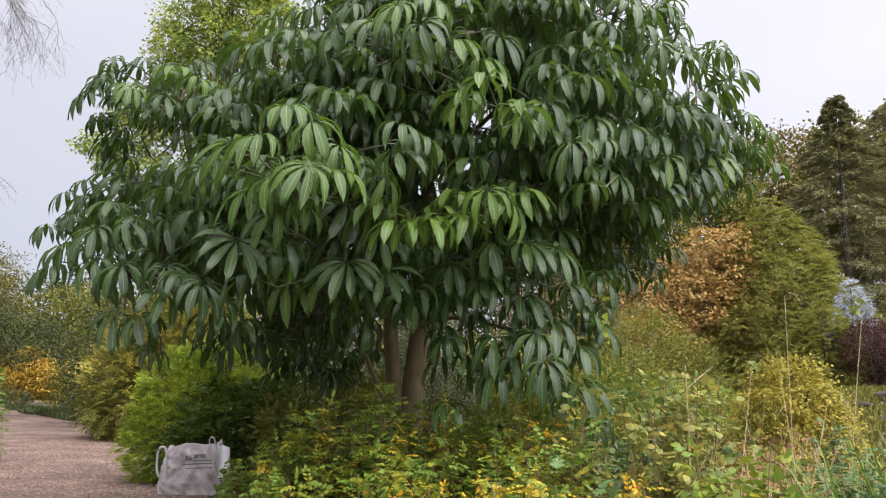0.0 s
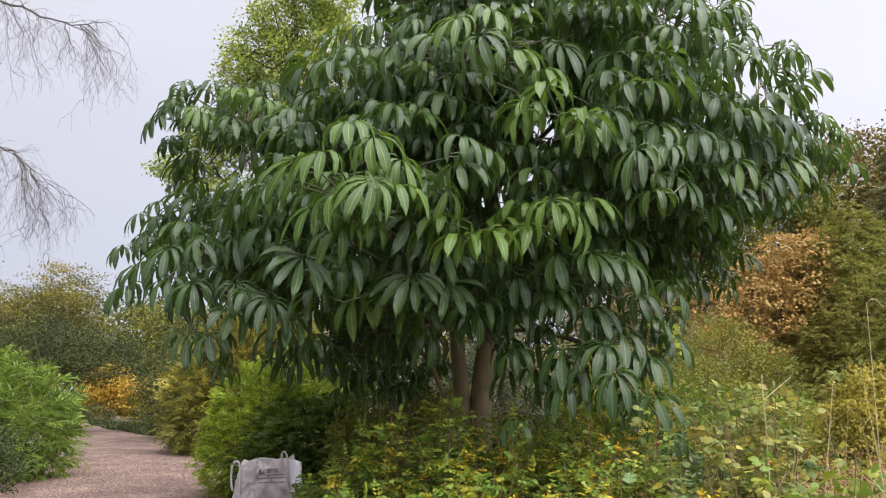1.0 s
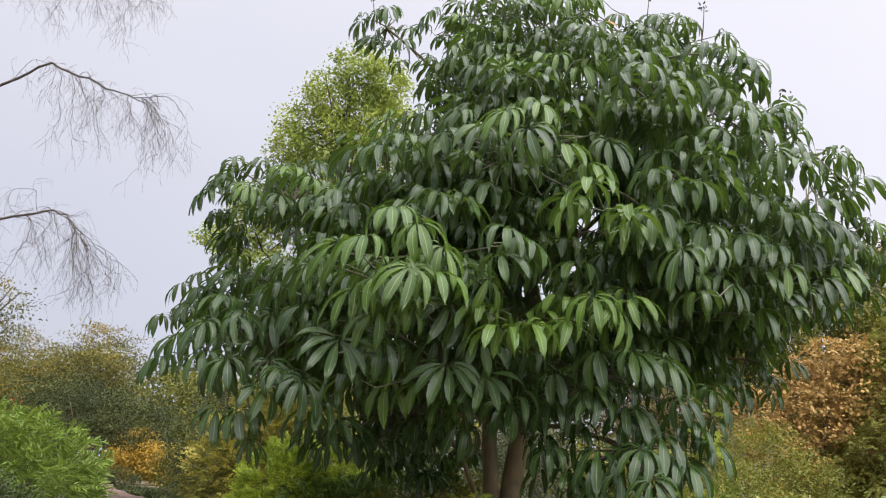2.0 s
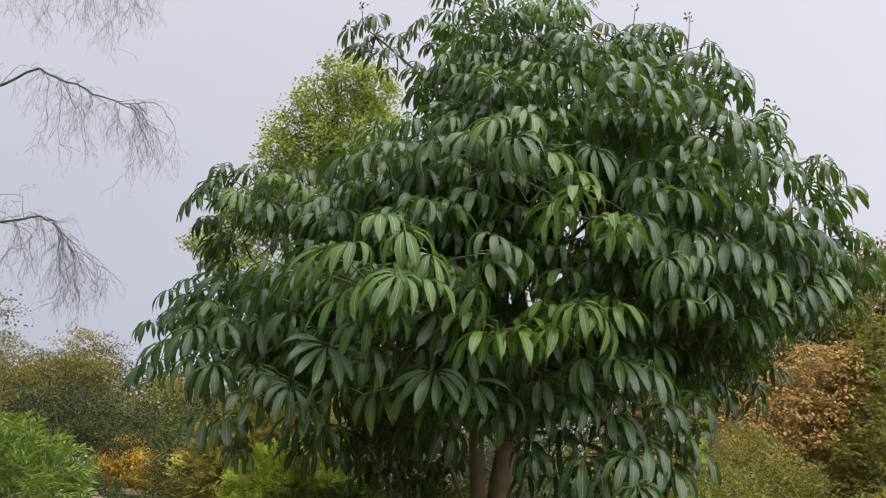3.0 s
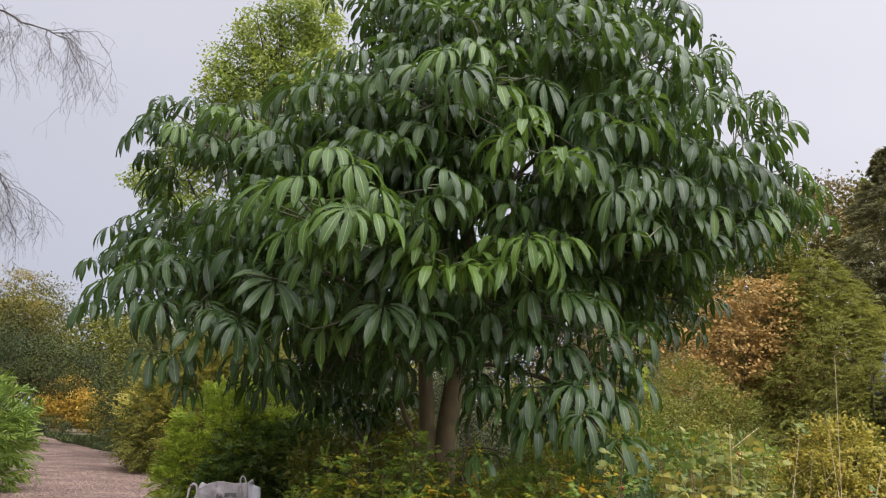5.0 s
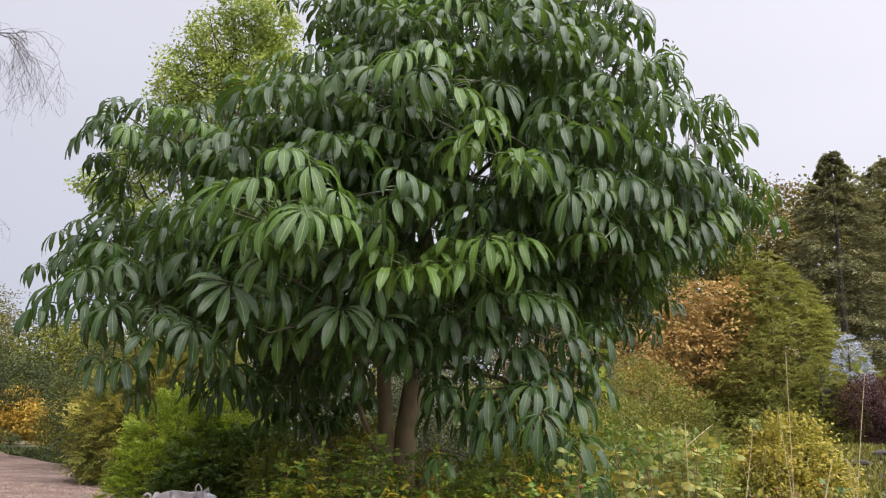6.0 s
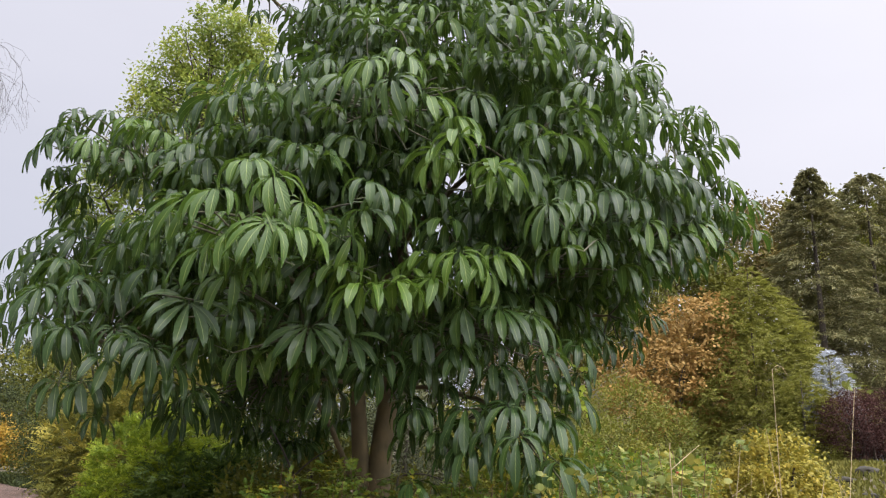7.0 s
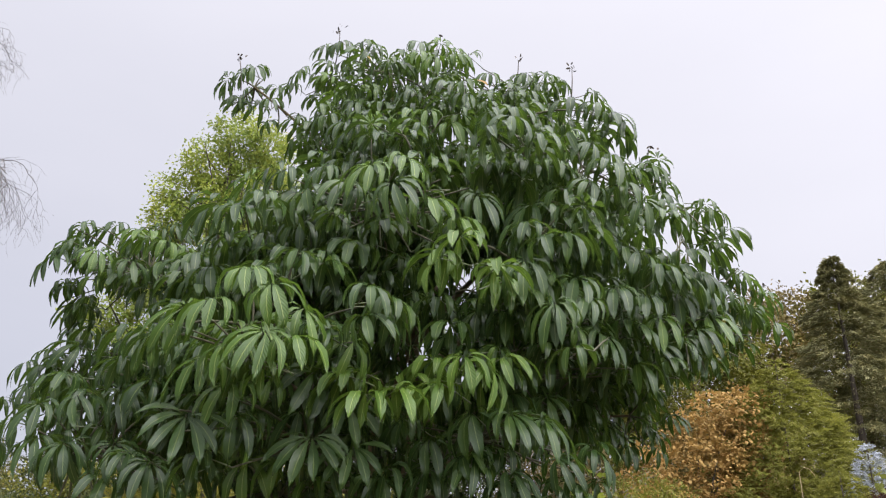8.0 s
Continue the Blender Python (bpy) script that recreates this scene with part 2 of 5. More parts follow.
# ---- mesh helpers ----
def mesh_np(name, verts, tris, mats, uv=None, slots=None, smooth=False):
    me = bpy.data.meshes.new(name)
    verts, tris = np.asarray(verts, np.float32), np.asarray(tris, np.int32)
    me.vertices.add(len(verts))
    me.vertices.foreach_set("co", verts.ravel())
    me.loops.add(len(tris) * 3)
    me.loops.foreach_set("vertex_index", tris.ravel())
    me.polygons.add(len(tris))
    me.polygons.foreach_set("loop_start", np.arange(0, len(tris) * 3, 3, dtype=np.int32))
    if slots is not None:
        me.polygons.foreach_set("material_index", np.asarray(slots, np.int32))
    if uv is not None:
        layer = me.uv_layers.new(name="UVMap")
        layer.data.foreach_set("uv", np.asarray(uv, np.float32)[tris.ravel()].ravel())
    me.polygons.foreach_set("use_smooth", np.full(len(tris), smooth))
    for m in mats:
        me.materials.append(m)
    me.update(calc_edges=True)
    me.validate()
    return me


def unit(v):
    v = np.asarray(v, float)
    return v / (np.linalg.norm(v, axis=-1, keepdims=True) + 1e-9)


# leaf outlines: (along, across, lift) and triangles
DIAMOND = (np.array([(0, 0, 0), (0.5, 0.5, 0.05), (1, 0, -0.08), (0.5, -0.5, 0.05)]), np.array([(0, 1, 2), (0, 2, 3)]))
OVAL = (np.array([(0, 0, 0), (0.28, 0.42, 0.06), (0.7, 0.4, 0.03), (1, 0, -0.12), (0.7, -0.4, 0.03), (0.28, -0.42, 0.06)]),
        np.array([(0, 1, 5), (1, 2, 4), (1, 4, 5), (2, 3, 4)]))
LOBED = (np.array([(0, 0, 0), (0.12, 0.3, 0.03), (0.3, 0.55, 0.02), (0.48, 0.3, 0.05), (0.75, 0.5, -0.03), (0.78, 0.2, 0.02), (1, 0, -0.1),
                   (0.78, -0.2, 0.02), (0.75, -0.5, -0.03), (0.48, -0.3, 0.05), (0.3, -0.55, 0.02), (0.12, -0.3, 0.03), (0.45, 0, -0.02)]),
         np.array([(i, (i + 1) % 12, 12) for i in range(12)]))


def leaves(name, place, along, up, length, width, mats, shape=DIAMOND, slots=None):
    """One mesh of many leaves, each at its place, along its axis, with its face turned up."""
    T, F = shape
    a = unit(along)
    side = unit(np.cross(up, a))
    n = np.cross(a, side)
    L, W = np.asarray(length)[:, None, None], np.asarray(width)[:, None, None]
    V = place[:, None] + T[None, :, :1] * L * a[:, None] + T[None, :, 1:2] * W * side[:, None] + T[None, :, 2:] * L * n[:, None]
    k, m = len(place), len(T)
    tris = (F[None] + (np.arange(k) * m)[:, None, None]).reshape(-1, 3)
    return mesh_np(name, V.reshape(-1, 3), tris, mats, slots=None if slots is None else np.repeat(slots, len(F)))


def tube_data(points, radii, sides=7):
    P = np.asarray(points, float)
    R = np.asarray(radii, float)
    d = unit(np.gradient(P, axis=0))
    ref = np.where(np.abs(d[:, 2:]) > 0.9, (1.0, 0, 0), (0, 0, 1.0))
    s = unit(np.cross(d, ref))
    u = np.cross(d, s)
    ang = np.arange(sides) * 2 * np.pi / sides
    V = P[:, None] + R[:, None, None] * (np.cos(ang)[None, :, None] * s[:, None] + np.sin(ang)[None, :, None] * u[:, None])
    tris = []
    for i in range(len(P) - 1):
        for j in range(sides):
            a, b, c, e = i * sides + j, i * sides + (j + 1) % sides, (i + 1) * sides + j, (i + 1) * sides + (j + 1) % sides
            tris += [(a, b, e), (a, e, c)]
    return V.reshape(-1, 3), tris


def tubes(name, runs, mats, sides=6):
    """One mesh of several tapered stems: (points, radii) each."""
    vs, ts, n = [], [], 0
    for pts, rad in runs:
        v, t = tube_data(pts, rad, sides)
        vs.append(v)
        ts.append(np.asarray(t) + n)
        n += len(v)
    return mesh_np(name, np.concatenate(vs), np.concatenate(ts), mats, smooth=True)


def bend(a, b, sag, rng, steps=6, wob=0.05):
    """A curved run from a to b; sag lifts its middle."""
    a, b = np.asarray(a, float), np.asarray(b, float)
    t = np.linspace(0, 1, steps)[:, None]
    size = np.linalg.norm(b - a)
    mid = (a + b) / 2 + (0, 0, sag * size) + rng.normal(0, wob * size, 3)
    return (1 - t) ** 2 * a + 2 * t * (1 - t) * mid + t ** 2 * b


def empty_thing(name, at, label, category, group="", kind=""):
    ob = new(name)
    ob.location = at
    return tagged(ob, label, category, group, kind)


def part(name, me, parent, label="", kind=""):
    """A mesh given in the world's metres, hung under its thing."""
    ob = new(name, me)
    ob.parent = parent
    off = parent.location if parent.parent is None else parent.location + parent.parent.location
    ob.location = -Vector(off)
    return tagged(ob, label, kind=kind)


def smooth01(v):
    v = np.clip(v, 0, 1)
    return v * v * (3 - 2 * v)


def ground_z(x, y):
    """The lie of the land: level by the path, rising to a wooded bank beyond the beds."""
    x, y = np.asarray(x, float), np.asarray(y, float)
    lawn = 1.5 * smooth01((x - 3) / 12) * smooth01((y - 10) / 14)
    bank = 9.0 * smooth01((x + 2) / 30) * smooth01((y - 36) / 45)
    return lawn + bank + 0.05 * np.sin(x * 0.7) * np.sin(y * 0.5)


def in_lobes(rng, lobes, n, shell=0.75):
    """n points in a union of ellipsoids (x, y, z, rx, ry, rz), most of them near their skins, and the outward way there."""
    lobes = np.asarray(lobes, float)
    vol = np.prod(lobes[:, 3:], axis=1) ** (2 / 3)
    pick = rng.choice(len(lobes), n, p=vol / vol.sum())
    d = unit(rng.normal(0, 1, (n, 3)))
    r = shell + (1.05 - shell) * rng.random(n) ** 0.7
    return lobes[pick, :3] + d * lobes[pick, 3:] * r[:, None], d


def cloud_foliage(name, rng, lobes, clumps, per, spread, size, aspect, mat, hang=0.3, shell=0.7, shape=DIAMOND, up_bias=1.0, floor=None, plume=0.0, flat=0.7):
    """A crown: clumps of leaves over a union of lobes."""
    c, d = in_lobes(rng, lobes, clumps, shell)
    if floor is not None:
        keep = c[:, 2] > floor
        c, d = c[keep], d[keep]
    n = len(c) * per
    P = np.repeat(c, per, 0) + rng.normal(0, spread, (n, 3)) * (1, 1, flat)
    if plume:
        axis = unit(d * (1, 1, 0.5) + (0, 0, 0.7) + rng.normal(0, 0.25, d.shape))
        P += np.repeat(axis, per, 0) * rng.uniform(-plume, plume, (n, 1))
    D = unit(np.repeat(d, per, 0) * 0.8 + rng.normal(0, 0.6, (n, 3)) + (0, 0, -hang))
    U = rng.normal(0, 0.5, (n, 3)) + (0, 0, up_bias) + 0.4 * np.repeat(d, per, 0)
    L = size * rng.uniform(0.65, 1.35, n)
    return leaves(name, P, D, U, L, L * aspect, [mat], shape)


def shrub(name, rng, at, lobes, label, mat, clumps, per, spread, size, aspect, hang=0.2, shell=0.65, shape=DIAMOND, stems=7, stem_mat=None, category="shrub", group="", floor=None, plume=0.0):
    x, y = at
    z = float(ground_z(x, y))
    ob = empty_thing(name, (x, y, z), label, category, group)
    world_lobes = [(x + l[0], y + l[1], z + l[2], *l[3:]) for l in lobes]
    part("foliage", cloud_foliage("foliage", rng, world_lobes, clumps, per, spread, size, aspect, mat, hang, shell, shape, floor=z + 0.03 if floor is None else floor, plume=plume), ob, kind="stuff")
    runs = []
    for k in range(stems):
        l = world_lobes[k % len(world_lobes)]
        tip = np.array(l[:3]) + rng.normal(0, 0.35, 3) * l[3:]
        runs.append((bend((x + rng.normal(0, 0.12), y + rng.normal(0, 0.12), z - 0.1), tip, 0.05, rng), np.linspace(0.028, 0.008, 6) * (1 + l[5])))
    part("branchwork", tubes("branchwork", runs, [stem_mat or TWIG], 5), ob, kind="stuff")
    return ob


def conifer(name, rng, at, height, radius, label, mat, tiers, boughs, sprays, size, aspect, droop=0.25, power=1.0, bare=0.04, trunk_r=0.14, uneven=0.2, trunk_mat=None):
    """A tapering conifer: tiers of boughs with sprays along them."""
    x, y = at
    z = float(ground_z(x, y))
    ob = empty_thing(name, (x, y, z), label, "conifer")
    part("trunk", tubes("trunk", [([(x, y, z - 0.2), (x, y, z + height * 0.5), (x, y, z + height * 0.99)], [trunk_r, trunk_r * 0.55, 0.02])], [trunk_mat or TWIG], 8), ob)
    n = tiers * boughs
    h = np.repeat(np.linspace(bare, 0.985, tiers), boughs) + rng.normal(0, (0.35 if tiers < 40 else 0.9) / tiers, n)
    h = np.clip(h, bare, 0.99)
    az = rng.uniform(0, 2 * np.pi, n)
    r = radius * (1 - h) ** power * rng.uniform(1 - uneven, 1 + uneven, n) + 0.03 * radius
    out = np.stack([np.cos(az), np.sin(az), np.zeros(n)], 1)
    m = n * sprays
    s = rng.uniform(0.1, 1.0, m) ** np.where(rng.random(m) < 0.5, 0.6, 0.6 if tiers < 40 else 0.3)
    b = np.repeat(np.arange(n), sprays)
    P = np.stack([np.full(m, x), np.full(m, y), z + h[b] * height], 1) + out[b] * (r[b] * s)[:, None]
    P[:, 2] += r[b] * (0.12 * s - droop * s ** 2) + rng.normal(0, 0.25 * size, m)
    side = np.cross(out[b], (0, 0, 1.0)) * rng.choice([-1, 1], m)[:, None]
    P += side * rng.uniform(0, 0.22, m)[:, None] * r[b][:, None] * (1.1 - s)[:, None]
    D = unit(out[b] + side * rng.uniform(0.2, 1.0, m)[:, None] + rng.normal(0, 0.25, (m, 3)) + np.array((0, 0, -droop))[None])
    U = np.tile((0, 0, 1.0), (m, 1)) + rng.normal(0, 0.75, (m, 3))
    L = size * rng.uniform(0.6, 1.3, m)
    part("crown", leaves("crown", P, D, U, L, L * aspect, [mat]), ob, kind="stuff")
    return ob


def feathery_conifer(name, rng, at, height, radius, label, mat, sprays, per, reach, size, aspect, rise=0.3, power=0.85, lump=0.14, trunk_r=0.07):
    """A dense conifer: feathery sprays all over a lumpy cone."""
    x, y = at
    z = float(ground_z(x, y))
    ob = empty_thing(name, (x, y, z), label, "conifer")
    part("trunk", tubes("trunk", [([(x, y, z - 0.2), (x, y, z + height * 0.5), (x, y, z + height * 0.97)], [trunk_r, trunk_r * 0.55, 0.015])], [TWIG], 8), ob)
    h = np.clip(1 - np.sqrt(rng.random(sprays)) * 0.99, 0.015, 0.985)
    az = rng.uniform(0, 2 * np.pi, sprays)
    bumps = np.sin(az * 5 + h * 17) * np.sin(h * 31 + az * 2) + 0.6 * np.sin(az * 9 - h * 23)
    r = radius * (1 - h) ** power * (1 + lump * bumps) * rng.uniform(0.55, 1.0, sprays) ** 0.6
    out = np.stack([np.cos(az), np.sin(az), np.zeros(sprays)], 1)
    axis = unit(out + (0, 0, rise) + rng.normal(0, 0.3, (sprays, 3)))
    root = np.stack([np.full(sprays, x), np.full(sprays, y), z + h * height], 1) + out * (r * 0.93)[:, None]
    m = sprays * per
    b = np.repeat(np.arange(sprays), per)
    s = np.tile(np.linspace(-0.25, 1, per), sprays)
    L = reach * (0.35 + 0.65 * (1 - h)) * rng.uniform(0.6, 1.3, sprays)
    P = root[b] + axis[b] * (s * L[b])[:, None]
    P[:, 2] -= 0.3 * L[b] * np.clip(s, 0, 1) ** 2
    side = np.cross(axis[b], rng.normal(0, 0.35, (sprays, 3))[b] + (0, 0, 1.0)) * np.tile(np.where(np.arange(per) % 2 == 0, 1.0, -1.0), sprays)[:, None]
    D = unit(axis[b] + side * 0.9 + rng.normal(0, 0.2, (m, 3)))
    U = out[b] * 0.5 + (0, 0, 1.0) + rng.normal(0, 0.45, (m, 3))
    F = size * (1.15 - 0.7 * np.clip(s, 0, 1)) * rng.uniform(0.7, 1.3, m)
    part("crown", leaves("crown", P, D, U, F, F * aspect, [mat]), ob, kind="stuff")
    return ob


# ---- ground and path ----
def build_ground():
    u = np.concatenate([-np.geomspace(0.6, 900, 70)[::-1], [0], np.geomspace(0.6, 900, 70)])
    X, Y = np.meshgrid(u, u + 12.0)
    Z = ground_z(X, Y)
    n = len(u)
    V = np.stack([X.ravel(), Y.ravel(), Z.ravel()], 1)
    i = (np.arange(n - 1)[:, None] * n + np.arange(n - 1)[None]).ravel()
    T = np.concatenate([np.stack([i, i + 1, i + n + 1], 1), np.stack([i, i + n + 1, i + n], 1)])
    return tagged(new("ground", mesh_np("ground", V, T, [SOIL], smooth=True)), "dark leafy garden soil with fallen leaves", "ground", kind="structure")


def path_edges(y):
    """Left and right edge of the gravel path."""
    right = np.interp(y, [-12, 4, 9, 11.5, 13.4, 16, 26, 30, 39, 46, 58, 75], [-3.2, -2.9, -2.4, -2.0, -2.7, -4.4, -7.0, -8.7, -14.5, -18.8, -25, -36])
    width = np.interp(y, [-12, 9, 12, 16, 30, 58, 75], [4.2, 5.0, 5.3, 4.2, 3.9, 3.6, 4.0])
    return right - width, right


def build_path():
    ys = np.arange(-12, 75, 0.5)
    rng = np.random.default_rng(4)
    l, r = path_edges(ys)
    k = np.ones(7) / 7
    l, r = np.convolve(np.pad(l, 3, "edge"), k, "valid"), np.convolve(np.pad(r, 3, "edge"), k, "valid")
    l, r = l + rng.normal(0, 0.06, len(ys)), r + rng.normal(0, 0.06, len(ys))
    cols = 9
    V = []
    for q in range(cols):
        s = q / (cols - 1)
        x = l + (r - l) * s
        V.append(np.stack([x, ys, ground_z(x, ys) + 0.03 + 0.05 * math.sin(math.pi * s)], 1))
    V = np.stack(V, 1).reshape(-1, 3)
    i = (np.arange(len(ys) - 1)[:, None] * cols + np.arange(cols - 1)[None]).ravel()
    T = np.concatenate([np.stack([i, i + 1, i + cols + 1], 1), np.stack([i, i + cols + 1, i + cols], 1)])
    return tagged(new("path", mesh_np("path", V, T, [GRAVEL], smooth=True)), "pinkish beige gravel garden path", "path", kind="structure")


build_ground()
build_path()


# ---- the large-leaved evergreen tree ----
BASE = np.array((0.35, 10.0, 0.0))


def leaflet(length, width, way, face, pull, rng, rows=6):
    """Points of one leaflet: it leaves the hub along way and is drawn down by its weight; three points across, folded along the midrib."""
    t = np.linspace(0, 1, rows)
    wid = np.interp(t, [0, 0.1, 0.3, 0.55, 0.78, 0.92, 1], [0.05, 0.14, 0.66, 1.0, 0.76, 0.3, 0.0]) * width / 2
    w = np.clip(pull * t ** 0.68, 0, 1)[:, None]
    d = unit(way * (1 - w) + np.array((0, 0, -1.0)) * w)
    mid = np.concatenate([[np.zeros(3)], np.cumsum((d[:-1] + d[1:]) / 2 * length / (rows - 1), axis=0)]) + way * 0.03
    side = unit(np.cross(face, way))
    twist = math.radians(rng.normal(0, 9))
    nrm = unit(np.cross(d, side))
    s2 = side * math.cos(twist) + nrm * math.sin(twist)
    fold = 0.26 + 0.05 * rng.normal(0, 1, (rows, 1))
    wav = rng.normal(0, 0.009, (rows, 2)) * length
    left = mid + s2 * wid[:, None] + nrm * (wid[:, None] * fold + wav[:, :1])
    right = mid - s2 * wid[:, None] + nrm * (wid[:, None] * fold + wav[:, 1:])
    V = np.stack([left, mid, right], 1).reshape(-1, 3)
    UV = np.stack([np.tile((0, 0.5, 1.0), rows), np.repeat(t, 3)], 1)
    T = []
    for i in range(rows - 1):
        a = i * 3
        T += [(a, a + 3, a + 4), (a, a + 4, a + 1), (a + 1, a + 4, a + 5), (a + 1, a + 5, a + 2)]
    return V, UV, T


def palmate_leaf(seed, form="hanging"):
    """One hand-shaped leaf on its stalk: the stalk starts at the origin and runs out along +x, the blade nods forward.
    A facing leaf holds its blade steeply and its leaflets apart; an umbrella shows its hub and lets them arch over; a hanging one droops all round."""
    rng = np.random.default_rng(seed)
    nods, fan, pulls, short = {"facing": ((54, 62), 205, (0.5, 0.75), 0.16), "umbrella": ((24, 46), 290, (0.95, 1.15), 0.11), "hanging": ((2, 40), 305, (0.92, 1.12), 0.1)}[form]
    n = int(rng.integers(7, 9)) if form == "facing" else int(rng.integers(7, 10))
    stalk = rng.uniform(0.2, 0.34)
    hub = np.array((stalk, 0, stalk * 0.2))
    nod = math.radians(rng.uniform(*nods))
    face = np.array((math.sin(nod), 0, math.cos(nod)))
    Vs, UVs, Ts, S, k = [], [], [], [], 0
    for j in range(n):
        az = (j - (n - 1) / 2) * math.radians(fan / (n - 1)) + rng.normal(0, 0.06)
        way = unit(np.array((math.cos(az) * math.cos(nod), math.sin(az), -math.cos(az) * math.sin(nod))) + face * rng.uniform(0.1, 0.32))
        L = (0.43 - short * abs(az) / 2.6) * rng.uniform(0.9, 1.08)
        pull = rng.uniform(*pulls)
        V, UV, T = leaflet(L, L * rng.uniform(0.205, 0.245), way, face, pull, rng)
        Vs.append(V + hub)
        UVs.append(UV)
        Ts.append(np.asarray(T) + k)
        S += [0] * len(T)
        k += len(V)
    run = np.array([(0, 0, 0), hub * (0.5, 1, 0.62), hub])
    V, T = tube_data(run, [0.007, 0.005, 0.005], 4)
    Vs.append(V)
    UVs.append(np.full((len(V), 2), 0.5))
    Ts.append(np.asarray(T) + k)
    S += [1] * len(T)
    return np.concatenate(Vs), np.concatenate(UVs), np.concatenate(Ts), np.array(S), hub


def crown_skin(z, az):
    """The crown's outer point at a height and a bearing; its two flanks differ."""
    zs = [1.6, 2.2, 3.0, 4.0, 4.6, 5.2, 5.6, 6.3, 7.0, 7.6, 8.0]
    left = np.interp(z, zs, [-1.8, -2.4, -3.1, -3.1, -2.7, -2.0, -1.1, -0.7, -0.7, -0.8, -0.4])
    right = np.interp(z, zs, [2.0, 2.5, 3.0, 3.8, 4.25, 4.3, 4.15, 3.6, 3.05, 2.5, 1.4])
    deep = np.interp(z, zs, [2.6, 3.2, 3.9, 3.9, 3.7, 3.3, 3.0, 2.4, 1.8, 1.1, 0.4])
    mid, half = (left + right) / 2, (right - left) / 2
    return np.array((mid + half * math.cos(az), 10.0 + deep * math.sin(az), z))


# thin places laid along the camera's view lines to show sky: from, to, radius
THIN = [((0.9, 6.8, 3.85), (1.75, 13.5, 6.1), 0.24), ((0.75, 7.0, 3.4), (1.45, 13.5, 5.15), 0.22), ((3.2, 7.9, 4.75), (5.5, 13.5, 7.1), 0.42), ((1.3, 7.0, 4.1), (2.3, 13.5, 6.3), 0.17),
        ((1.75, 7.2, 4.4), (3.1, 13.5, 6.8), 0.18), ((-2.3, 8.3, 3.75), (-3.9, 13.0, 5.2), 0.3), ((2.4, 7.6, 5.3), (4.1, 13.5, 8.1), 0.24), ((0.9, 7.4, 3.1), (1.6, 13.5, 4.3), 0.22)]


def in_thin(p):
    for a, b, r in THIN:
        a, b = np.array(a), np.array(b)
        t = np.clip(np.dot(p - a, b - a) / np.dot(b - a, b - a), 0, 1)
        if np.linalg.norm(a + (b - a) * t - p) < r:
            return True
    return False


